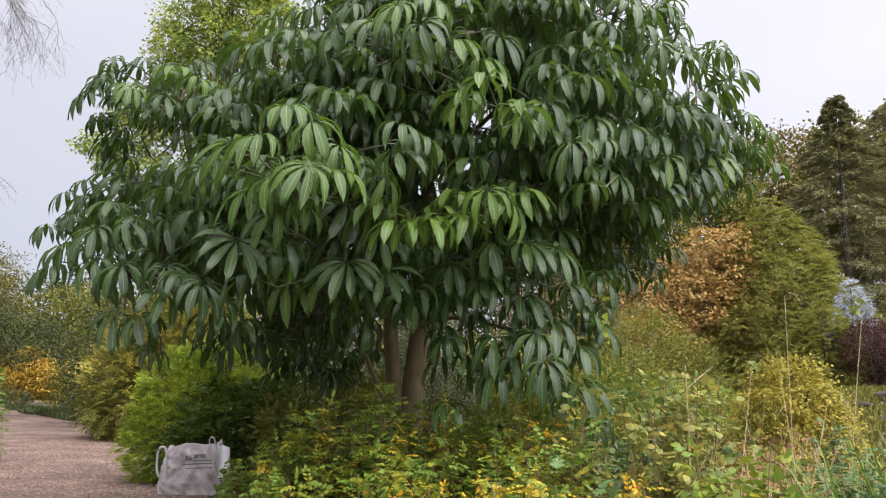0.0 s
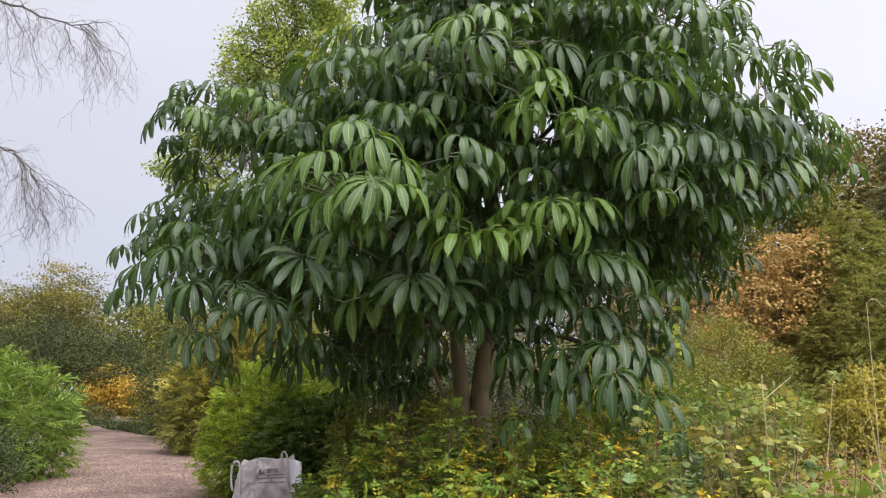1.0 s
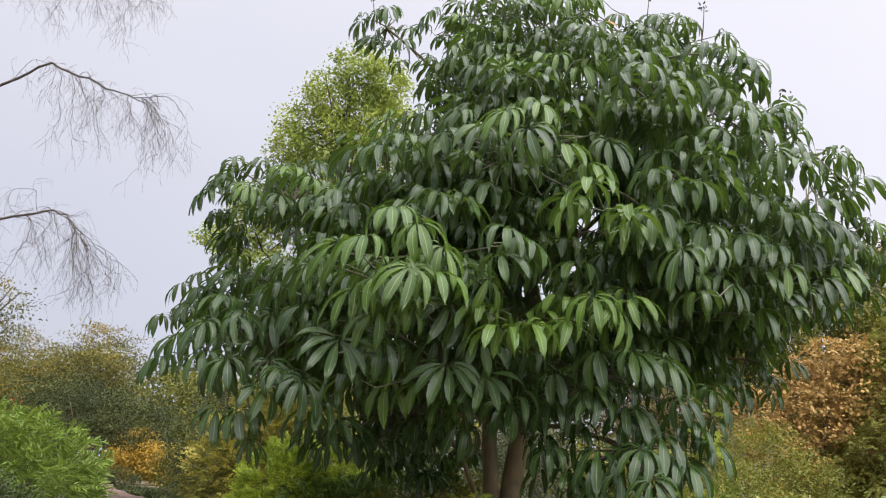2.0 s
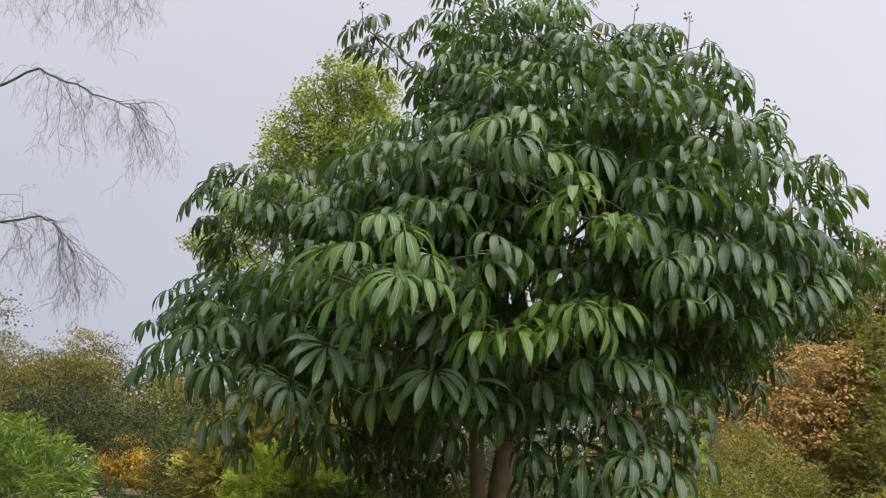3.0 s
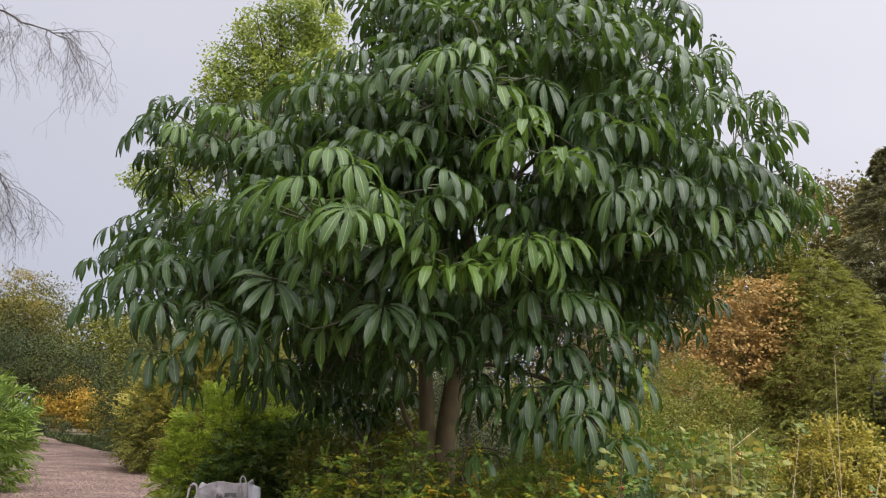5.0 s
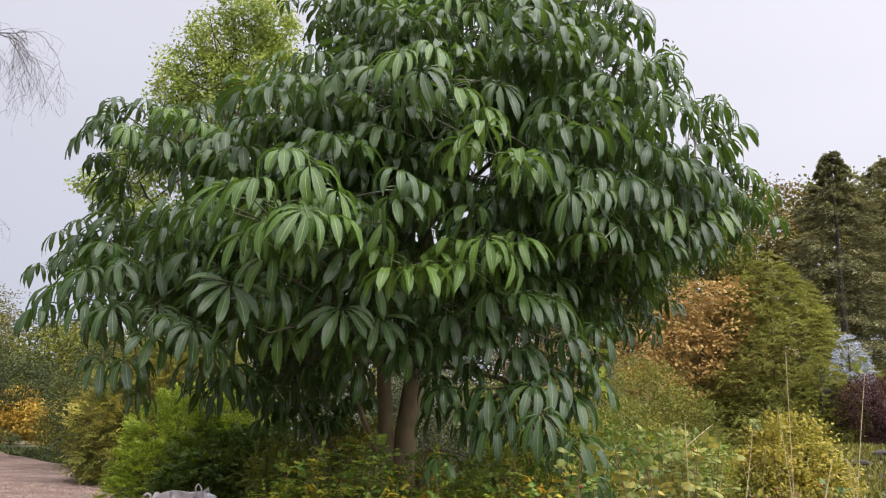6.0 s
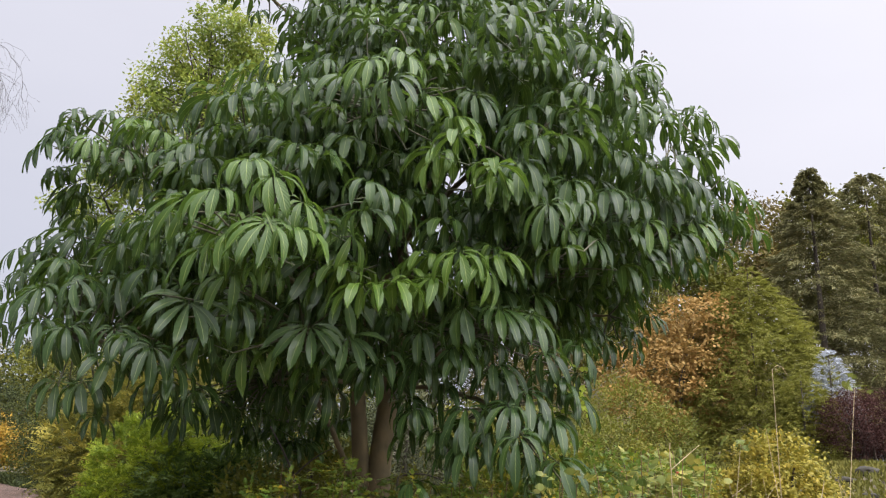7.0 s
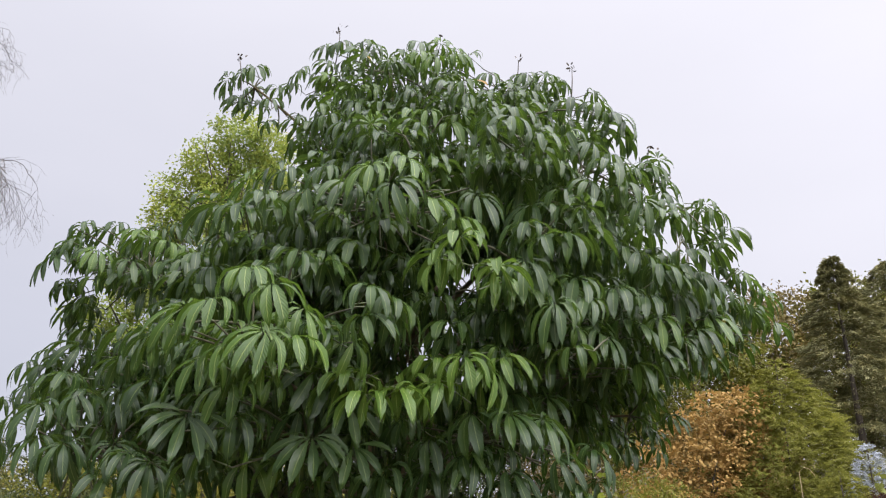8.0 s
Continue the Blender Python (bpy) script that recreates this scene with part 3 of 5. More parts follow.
def build_tree():
    rng = np.random.default_rng(21)
    tree = empty_thing("evergreen_tree", BASE, "tall evergreen tree with glossy drooping palmate leaves", "tree")
    golden = math.pi * (3 - math.sqrt(5))
    kinds = [palmate_leaf(100 + q) for q in range(14)] + [palmate_leaf(300 + q, "facing") for q in range(4)] + [palmate_leaf(400 + q, "umbrella") for q in range(8)]
    rows, twigs, hubs_all, heads = [], [], [], []

    def put_leaf(hub, az, el, size, kind, young, from_point=None, first=False):
        turn = Euler((radians(rng.normal(0, 12)), -radians(el), az)).to_matrix()
        at = Vector(hub) - turn @ Vector(kinds[kind][4]) * size
        rows.append((at, turn, size, kind, young, first))
        if from_point is not None:
            twigs.append((bend(from_point, at, 0.08, rng, 6, 0.06), np.linspace(0.012, 0.006, 6)))

    def bough(root, tip, hubs, young=0.0, size=1.0, facing=(), thick=0.04, extra=1):
        """A limb from the stems to its tip, with a leaf hung at every hub and a few more behind each."""
        run = bend(root, tip, 0.08, rng, 12, 0.03)
        heads.extend(run[4:])
        part("limb", tubes("limb", [(run, np.linspace(thick, 0.014, 12))], [BARK], 8), tree)
        for i, h in enumerate(hubs):
            h = np.array(h)
            hubs_all.append(h)
            near = run[np.argmin(np.linalg.norm(run - h, axis=1) + 0.3 * (np.arange(12) < 5))]
            out = unit(unit((h - near) * (1, 1, 0)) + (0, -0.55, 0))
            az = math.atan2(out[1], out[0])
            if i in facing:
                put_leaf(h, -math.pi / 2 + rng.normal(0, 0.15) - 0.12 * h[0], rng.uniform(0, 8), size * rng.uniform(0.95, 1.05), 14 + i % 4, int(rng.random() < young), near, True)
            else:
                put_leaf(h, az + rng.normal(0, 0.25), rng.uniform(-8, 14), size * rng.uniform(0.86, 1.08), int(rng.integers(18, 26)), int(rng.random() < young), near, True)
            for k in range(extra):
                q = h + (rng.uniform(-0.3, 0.3) + 0.12 * np.sign(0.5 - h[0]), rng.uniform(0.12, 0.5), rng.uniform(-0.34, 0.08))
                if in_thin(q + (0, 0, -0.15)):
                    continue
                put_leaf(q, az + rng.normal(0, 1.2), rng.uniform(-28, 20), size * rng.uniform(0.65, 1.0), int(rng.integers(0, 14)), int(rng.random() < young * 0.5), near)

    # a low bole, two main stems that rise side by side and a thin third
    fork = BASE + (0.0, 0, 1.45)
    part("trunk", tubes("trunk", [([BASE - (0, 0, 0.2), BASE + (0, 0, 0.1), BASE + (0, 0, 0.4), BASE + (0.01, 0, 0.8), BASE + (0.02, 0, 1.0)], [0.3, 0.23, 0.17, 0.1, 0.01])], [BARK], 14), tree, "smooth grey-brown trunk")
    ends = [np.array((0.02, 9.9, 3.7)), np.array((0.72, 10.1, 3.7)), np.array((-0.75, 9.7, 2.9))]
    lines = [[(-0.07, 0, 0.1), (-0.08, 0, 0.9), (-0.1, 0, 1.45), (-0.17, -0.03, 2.15), (-0.24, -0.06, 2.9), (-0.33, -0.1, 3.7)],
             [(0.08, 0, 0.05), (0.08, 0, 0.9), (0.09, 0.01, 1.45), (0.17, 0.03, 2.15), (0.27, 0.06, 2.9), (0.37, 0.1, 3.7)],
             [(-0.15, 0, 1.2), (-0.3, -0.08, 1.6), (-0.55, -0.15, 2.1), (-0.8, -0.2, 2.5), (-1.1, -0.3, 2.9)]]
    for k, line in enumerate(lines):
        P, t = np.array(line) + BASE, np.linspace(0, 1, 16)
        u = np.linspace(0, 1, len(P))
        pts = np.stack([np.interp(t, u, P[:, c]) for c in range(3)], 1)
        for _ in range(2):
            pts[1:-1] = (pts[:-2] + 2 * pts[1:-1] + pts[2:]) / 4
        pts[1:-1] += rng.normal(0, 0.006, (14, 3))
        part("stem", tubes("stem", [(pts, np.linspace((0.115, 0.155, 0.035)[k], (0.075, 0.1, 0.018)[k], 16))], [BARK], 14), tree)

    # boughs on the camera's side, low to high, hubs placed to fit its view
    bough((0.1, 9.9, 2.9), (-0.72, 6.3, 3.12),
          [(-0.51, 5.6, 3.12), (-0.51, 5.75, 3.49), (-0.71, 5.95, 3.67), (-0.88, 5.75, 3.37), (-1.1, 5.9, 3.36), (-1.24, 6.0, 3.27), (-0.74, 5.7, 3.06), (-0.31, 6.0, 3.39), (-0.94, 5.9, 3.01)], 1.0, 1.0, (), 0.045, 1)
    bough((0.05, 9.9, 2.7), (-0.3, 7.0, 2.6),
          [(-1.05, 6.05, 2.65), (-0.81, 6.25, 2.91), (-0.25, 6.55, 2.59), (0.01, 6.75, 2.87), (0.05, 6.65, 2.53), (-0.27, 6.6, 3.07), (-0.38, 6.85, 2.82), (-0.07, 6.8, 3.26), (-1.52, 6.9, 3.06), (-0.7, 6.7, 2.76)], 0.25, 1.02, (0, 2, 3, 4), 0.04, 2)
    bough((0.0, 9.9, 2.9), (-2.35, 7.9, 2.62),
          [(-2.15, 7.1, 2.97), (-2.51, 7.3, 2.94), (-2.8, 7.5, 2.83), (-2.44, 7.2, 2.65), (-2.16, 7.0, 2.58), (-2.91, 7.5, 2.63), (-1.79, 7.0, 2.58), (-1.6, 6.8, 2.49), (-1.27, 6.8, 2.27), (-1.81, 7.0, 2.35), (-2.04, 7.2, 2.17), (-1.92, 7.4, 3.08), (-1.42, 6.7, 2.41), (-2.34, 7.5, 2.19)], 0.12, 0.96, (), 0.04, 1)
    bough((0.0, 9.9, 3.3), (-3.25, 9.9, 3.65),
          [(-2.75, 9.4, 3.95), (-3.12, 9.6, 4.19), (-3.43, 9.6, 3.94), (-3.73, 9.8, 3.83), (-3.82, 9.6, 3.39), (-2.4, 9.2, 3.98), (-3.08, 9.2, 3.65), (-2.09, 9.0, 3.79), (-2.4, 8.8, 3.54), (-3.49, 9.4, 3.5)], 0.0, 0.86, (), 0.04, 3)
    bough((0.1, 9.9, 3.7), (-2.2, 8.7, 4.5),
          [(-2.89, 8.6, 5.04), (-2.63, 8.8, 5.13), (-2.91, 8.4, 4.77), (-3.06, 8.4, 4.61), (-2.33, 8.6, 4.93), (-2.15, 8.8, 5.09), (-2.49, 8.0, 4.54), (-2.12, 7.9, 4.4), (-1.62, 7.8, 4.38), (-1.98, 8.8, 5.14), (-1.46, 8.4, 4.85), (-1.54, 7.9, 4.49), (-1.8, 7.9, 4.39)], 0.1, 0.9, (), 0.035, 4)
    bough((0.3, 9.95, 4.2), (0.2, 7.3, 4.7),
          [(0.11, 6.5, 4.79), (0.42, 6.7, 4.97), (0.3, 6.3, 4.54), (0.6, 6.5, 4.49), (1.03, 6.7, 4.64), (1.23, 7.2, 5.29), (-0.78, 7.3, 5.12), (-0.64, 7.2, 5.07), (-0.3, 7.2, 5.09), (-0.42, 6.9, 4.74), (-1.08, 7.8, 5.26), (-0.08, 6.7, 4.72), (0.84, 6.6, 4.37), (-0.07, 7.6, 5.75), (1.01, 7.6, 5.96)], 0.3, 1.0, (), 0.045, 1)
    bough((0.3, 9.95, 3.6), (-0.1, 8.6, 4.0),
          [(-0.05, 6.9, 4.27), (0.07, 7.0, 4.28), (-0.14, 7.2, 3.95), (0.29, 8.35, 4.42), (-0.85, 7.4, 4.53), (-1.13, 7.6, 4.5), (-0.52, 7.4, 4.66), (0.47, 8.35, 4.69), (-0.23, 7.6, 3.63), (0.14, 8.57, 4.04), (0.33, 8.35, 3.57), (-0.51, 7.2, 4.17), (0.41, 8.57, 3.17)], 0.1, 1.0, (), 0.035, 1)
    bough((0.6, 10.0, 4.1), (2.2, 8.3, 5.3),
          [(1.83, 8.4, 6.16), (2.12, 8.24, 5.82), (2.73, 9.26, 6.82), (2.98, 8.53, 5.86), (3.46, 8.82, 5.92), (2.23, 7.97, 5.16), (2.57, 8.05, 4.99), (1.65, 7.89, 5.22), (2.19, 8.98, 6.78), (2.74, 8.11, 5.06), (2.07, 7.89, 4.77)], 0.15, 1.0, (), 0.04, 2)
    bough((0.7, 10.05, 3.3), (3.4, 8.5, 4.05),
          [(1.33, 6.3, 3.91), (1.18, 6.4, 3.77), (1.52, 6.2, 3.54), (1.8, 6.6, 3.88), (2.21, 6.9, 3.9), (2.53, 7.1, 3.9), (3.02, 7.6, 4.09), (3.6, 8.2, 4.35), (4.24, 8.8, 4.75), (4.1, 9.4, 5.8), (3.82, 9.4, 5.72), (3.92, 9.2, 5.42), (4.08, 9.2, 5.26), (4.57, 9.0, 4.58), (1.84, 6.5, 3.69), (2.68, 7.2, 3.74), (4.0, 8.6, 4.43), (4.29, 8.8, 4.34), (3.55, 8.2, 4.06), (3.55, 8.6, 4.7), (4.09, 8.9, 4.84), (3.33, 8.0, 3.87)], 0.2, 1.0, (), 0.05, 3)
    bough((0.65, 10.05, 3.0), (1.5, 7.8, 3.3),
          [(1.26, 6.7, 3.66), (1.04, 7.0, 3.46), (1.27, 7.0, 3.24), (1.33, 7.2, 3.04), (1.66, 7.3, 3.04), (0.83, 7.4, 3.59), (1.09, 7.2, 3.77), (0.75, 8.0, 2.91), (2.08, 7.0, 3.54), (2.41, 7.2, 3.69), (1.66, 7.2, 3.36), (3.07, 7.8, 3.69)], 0.0, 1.0, (), 0.035, 1)
    bough((0.65, 10.05, 2.6), (1.1, 7.6, 2.7),
          [(0.63, 6.9, 2.62), (0.95, 6.72, 2.46), (0.45, 7.08, 2.8), (1.21, 6.53, 2.77), (1.48, 6.62, 2.74), (1.64, 6.9, 2.49), (1.24, 6.9, 2.39), (0.94, 6.62, 2.78), (0.32, 6.9, 2.4), (0.61, 6.9, 2.4), (2.05, 7.36, 2.61)], 0.0, 1.0, (), 0.03, 2)
    bough((0.65, 10.05, 2.7), (3.2, 10.0, 3.35),
          [(3.57, 9.6, 3.29), (2.83, 9.6, 3.15), (3.26, 9.4, 3.54), (3.1, 9.8, 2.98), (2.49, 9.6, 3.14), (2.17, 9.4, 3.1), (2.79, 9.2, 3.69), (3.35, 9.9, 3.22), (1.88, 9.3, 2.94)], 0.0, 0.8, (), 0.035, 1)
    bough((0.55, 10.0, 2.3), (1.3, 7.2, 2.05),
          [(1.29, 6.6, 2.03), (1.32, 6.4, 1.8), (0.99, 6.8, 2.02), (1.01, 6.7, 1.75), (1.47, 6.8, 2.16), (1.67, 6.8, 1.95), (0.87, 7.1, 2.15), (1.68, 6.6, 1.63), (1.98, 7.1, 2.15), (1.24, 7.0, 2.3), (1.79, 7.0, 2.28)], 0.0, 0.95, (), 0.03, 2)
    bough((0.2, 9.95, 2.4), (-0.7, 8.8, 2.35),
          [(-1.42, 8.2, 2.02), (-1.2, 8.3, 2.12), (-1.62, 8.3, 2.2), (-0.44, 8.4, 2.51), (-0.3, 8.3, 2.62), (-0.62, 8.6, 2.29), (-0.86, 8.6, 2.35), (-0.42, 8.6, 2.27), (-1.05, 8.2, 2.52), (0.58, 8.2, 2.74), (0.78, 8.4, 2.62), (-0.44, 8.2, 2.72), (-1.34, 8.4, 2.22)], 0.0, 0.88, (), 0.03, 1)
    bough((0.2, 10.0, 6.0), (-1.45, 9.6, 7.4),
          [(-1.58, 9.5, 7.58), (-1.43, 9.4, 7.57), (-1.8, 9.6, 7.51), (-1.17, 9.2, 7.0)], 0.1, 0.85, (), 0.025, 2)
    bough((0.5, 10.0, 5.6), (0.3, 9.7, 7.7),
          [(-0.59, 9.6, 8.07), (-0.37, 9.6, 8.14), (-0.09, 9.5, 8.06), (0.65, 9.5, 8.13), (-0.86, 9.4, 7.55), (0.33, 9.1, 7.52), (0.02, 8.4, 6.39)], 0.1, 0.85, (), 0.04, 2)
    bough((0.5, 10.0, 5.6), (2.0, 9.4, 7.1),
          [(0.88, 9.3, 7.87), (1.29, 9.4, 7.87), (1.48, 9.0, 7.36), (2.0, 9.3, 7.54), (2.48, 9.4, 7.57), (2.93, 9.5, 7.46), (0.92, 8.6, 6.81), (2.35, 8.8, 6.56), (1.83, 8.3, 6.09)], 0.1, 0.85, (), 0.04, 2)

    # limbs of the inner crown and its far side
    for k in range(18):
        az = k * golden
        z = 3.0 + 4.0 * (k / 17)
        axis = np.array((0.5, 10.0, z))
        e = axis + (crown_skin(z + 0.3, az) - axis) * 0.5
        a = min(ends[:2], key=lambda q: np.linalg.norm(q[:2] - e[:2]))
        a = a + (fork - a) * rng.uniform(-0.15, 0.6)
        if z > 4.4:
            a = np.array((0.7 - 0.05 * (z - 3.7), 10.05, z - 1.1))
        run = bend(a, e, 0.06, rng, 9)
        heads += list(run[2:])
        part("limb", tubes("limb", [(run, np.linspace(0.05, 0.02, 9))], [BARK], 8), tree)
    part("limb", tubes("limb", [(bend(ends[1], (0.45, 10.0, 7.4), 0.02, rng, 8), np.linspace(0.085, 0.025, 8))], [BARK], 8), tree)
    heads += [np.array((0.45, 10.0, z)) for z in (5.6, 6.2, 6.8, 7.3)]

    # tips of the rest of the crown
    tips = []
    known = np.array(hubs_all)
    for i in range(2600):
        z = 1.9 + 5.95 * rng.random() ** 1.05
        az = rng.uniform(0, 2 * math.pi)
        axis = np.array((0.5, 10.0, z))
        p = axis + (crown_skin(z, az) - axis) * rng.uniform(0.72, 0.97) + rng.normal(0, 0.05, 3)
        if z < 3.0 and (p[1] < 10.4 or p[0] < -1.3 or p[0] > 0.1):
            continue
        if (p[0] > 1.1 and z < 3.4) or (p[0] > 0.35 * p[1] and z < 1.9 + 0.2 * p[1]):
            continue
        # the dark hollow beside the front boughs
        if np.linalg.norm((p - (0.5, 7.3, 3.95)) / (0.65, 1.3, 0.6)) < 1:
            continue
        if noise.noise(Vector(p) * 0.85 + Vector((3.1, 0.4, 7.7))) < -0.22 or np.linalg.norm(known - p, axis=1).min() < 0.36:
            continue
        if not tips or (np.linalg.norm((np.array(tips) - p) * (1, 1, 1.25), axis=1)).min() > 0.54:
            tips.append(p)
    outer = len(tips)
    for i in range(300):
        z = rng.uniform(2.6, 7.3)
        az = rng.uniform(0, 2 * math.pi)
        axis = np.array((0.5, 10.0, z))
        p = axis + (crown_skin(z, az) - axis) * rng.uniform(0.3, 0.75)
        if z < 3.0 and (p[1] < 10.2 or p[0] < -1.3 or p[0] > 0.1):
            continue
        tips.append(p)
    order = sorted(range(len(tips)), key=lambda q: np.linalg.norm((tips[q] - (0.5, 10.0, tips[q][2])) * (1, 1, 0)))
    for i in order:
        p = tips[i]
        h = min(heads, key=lambda q: np.linalg.norm(q - p) + 0.8 * abs(q[2] - p[2]))
        run = bend(h, p, 0.12, rng, 7, 0.09)
        heads += [run[3], run[5]]
        twigs.append((run, np.linspace(0.014, 0.006, 7)))
        out = unit((p - (0.5, 10.0, p[2] - 0.4)))
        m = int(rng.integers(6, 9)) if i < outer else int(rng.integers(4, 7))
        for j in range(m):
            az = math.atan2(out[1], out[0]) + (j - (m - 1) / 2) * 5.6 / m + rng.normal(0, 0.2)
            kind, size = int(rng.integers(0, 14)), rng.uniform(0.78, 1.04) * (0.82 if p[2] > 6.3 else 1.0)
            hub = p + np.array((math.cos(az), math.sin(az), 0)) * 0.26 + (0, 0, rng.uniform(-0.25, 0.1))
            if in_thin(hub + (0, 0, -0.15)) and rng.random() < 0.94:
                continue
            put_leaf(hub, az, rng.uniform(-16, 20), size, kind, int(i < outer and i % 8 == 3 and p[2] > 3.0))
    part("twig_mass", tubes("twig_mass", twigs, [SHOOT], 5), tree, kind="stuff")

    meshes = [[mesh_np("leaf", V, T, [m, PETIOLE], UV, S, True) for V, UV, T, S, hub in kinds] for m in (LEAF, YOUNG_LEAF)]
    rows.sort(key=lambda w: (not w[5], w[0][1] - 0.15 * w[0][2]))
    rest_v, rest_uv, rest_t, rest_s, k = [], [], [], [], 0
    for i, (at, turn, size, kind, young, first) in enumerate(rows):
        M = Matrix.LocRotScale(at, turn, (size,) * 3)
        if i < 300:
            ob = new("leaf", meshes[young][kind])
            ob.parent = tree
            ob.matrix_local = Matrix.Translation(-Vector(BASE)) @ M
        else:
            V, UV, T, S, hub = kinds[kind]
            A = np.array(M)
            rest_v.append(V @ A[:3, :3].T + A[:3, 3])
            rest_uv.append(UV)
            rest_t.append(T + k)
            rest_s.append(np.where(S == 0, 2 * young, 1))
            k += len(V)
    # spent flower stalks above the top, and two withered leaves
    for x, y, z, lean in ((-1.62, 9.6, 7.95, -0.03), (-0.45, 9.7, 8.45, 0.02), (0.85, 9.8, 8.45, 0.03), (2.6, 9.4, 7.85, 0.02), (3.5, 9.5, 6.75, 0.05), (4.75, 9.5, 4.95, 0.04), (1.9, 9.4, 7.95, 0.02)):
        foot = np.array((x, y, z - 0.6))
        run = bend(foot, foot + (lean * 2, 0, 0.5), 0.0, rng, 6, 0.04)
        stalk = part("flower_stalk", tubes("flower_stalk", [(run, np.linspace(0.009, 0.005, 6))], [TWIG], 5), tree, "thin brown spent flower stalk")
        n_bud = 7
        P = run[-1] + rng.normal(0, 0.035, (n_bud, 3))
        D = rng.normal(0, 1, (n_bud, 3)) + (0, 0, 0.6)
        ob = new("bud_tuft", leaves("bud_tuft", P, D, rng.normal(0, 1, (n_bud, 3)), rng.uniform(0.04, 0.08, n_bud), rng.uniform(0.02, 0.035, n_bud), [TWIG], OVAL))
        ob.parent = stalk
        tagged(ob, kind="stuff")
    for x, y, z in ((-0.12, 9.2, 7.7), (1.3, 8.9, 7.2)):
        P = np.array([(x, y, z)])
        part("withered_leaf", leaves("withered_leaf", P, np.array([(0.6, -0.3, -0.4)]), np.array([(0.1, -0.6, 0.6)]), np.array([0.2]), np.array([0.09]), [ORANGE], OVAL), tree, "withered orange leaflet")
    part("crown", mesh_np("crown", np.concatenate(rest_v), np.concatenate(rest_t), [LEAF, PETIOLE, YOUNG_LEAF], np.concatenate(rest_uv), np.concatenate(rest_s), True), tree, kind="stuff")
    return tree


build_tree()

# ---- shrubs by the path ----
def R(seed):
    return np.random.default_rng(seed)


def spray_bush(name, seed, at, lobes, label, mat, sprays, reach, leaf, rise=0.35, pairs=7, aspect=0.34, shell=0.78):
    """A bush of flat fan-shaped sprays all over its lobes, their tips curling over."""
    rng = R(seed)
    x, y = at
    z = float(ground_z(x, y))
    ob = empty_thing(name, (x, y, z), label, "shrub")
    wl_ = [(x + l[0], y + l[1], z + l[2], *l[3:]) for l in lobes]
    root, d = in_lobes(rng, wl_, sprays, shell)
    keep = root[:, 2] > z + 0.05
    root, d = root[keep], d[keep]
    n = len(root)
    axis = unit(d * (1, 1, 0.6) + (0, 0, rise) + rng.normal(0, 0.28, (n, 3)))
    flat = unit(np.cross(axis, rng.normal(0, 0.5, (n, 3)) + (0, 0, 1.0)))
    size = reach * rng.uniform(0.6, 1.25, n)
    P, D, U, L = [], [], [], []
    for k in range(pairs):
        s = (k + 0.3) / pairs
        spot = root + axis * (s * size)[:, None] - np.array((0, 0, 1.0)) * (0.28 * size * s ** 2)[:, None]
        for sg in (-1, 1):
            P.append(spot)
            D.append(unit(axis * 0.75 + flat * sg * 0.8 + rng.normal(0, 0.16, (n, 3)) - np.array((0, 0, 0.35)) * s))
            U.append(np.cross(axis, flat) * -1 + rng.normal(0, 0.25, (n, 3)))
            L.append(leaf * (1.2 - 0.75 * s) * rng.uniform(0.75, 1.25, n) * size / reach)
    P, D, U, L = (np.concatenate(q) for q in (P, D, U, L))
    order = np.argsort(np.tile(np.arange(n), pairs * 2), kind="stable")
    part("foliage", leaves("foliage", P[order], D[order], U[order], L[order], L[order] * aspect, [mat]), ob, kind="stuff")
    runs = []
    for k in range(9):
        l = wl_[k % len(wl_)]
        tip = np.array(l[:3]) + rng.normal(0, 0.35, 3) * l[3:]
        runs.append((bend((x + rng.normal(0, 0.12), y + rng.normal(0, 0.12), z - 0.1), tip, 0.05, rng), np.linspace(0.05, 0.01, 6)))
    part("branchwork", tubes("branchwork", runs, [TWIG], 5), ob, kind="stuff")
    return ob


# two halves of one cypress, lit and shaded by their colours
spray_bush("lit_cypress_bush", 1, (-3.15, 14.5), [(0, 0, 1.1, 0.85, 0.8, 1.1), (0.5, 0.2, 1.5, 0.75, 0.8, 0.95), (-0.1, -0.2, 0.6, 0.85, 0.8, 0.75), (0.9, 0.3, 1.2, 0.8, 0.7, 1.1)],
           "feathery cypress bush, lit side coloured bright yellow-green", CYPRESS_LIT, 3600, 0.22, 0.085)
spray_bush("cypress_bush", 6, (-2.3, 14.0), [(-0.1, 0.1, 0.85, 0.85, 0.75, 0.85), (0.5, 0.1, 0.7, 0.85, 0.8, 0.95), (-0.4, -0.1, 0.5, 0.8, 0.7, 0.55), (1.1, 0.3, 0.8, 0.7, 0.7, 0.95)],
           "dense cypress bush, shaded side coloured dark green", CYPRESS_SHADED, 3300, 0.2, 0.085, 0.1)
spray_bush("willow_leaved_bush", 2, (-9.0, 16.5), [(0, 0, 1.3, 1.45, 1.4, 1.15), (0.7, -0.5, 0.9, 1.2, 1.1, 0.9), (-1.2, 0.4, 1.5, 1.3, 1.3, 1.1)],
           "lush light green bush with long narrow leaves", BAMBOO, 1500, 0.36, 0.21, 0.1, 5, 0.24, 0.7)
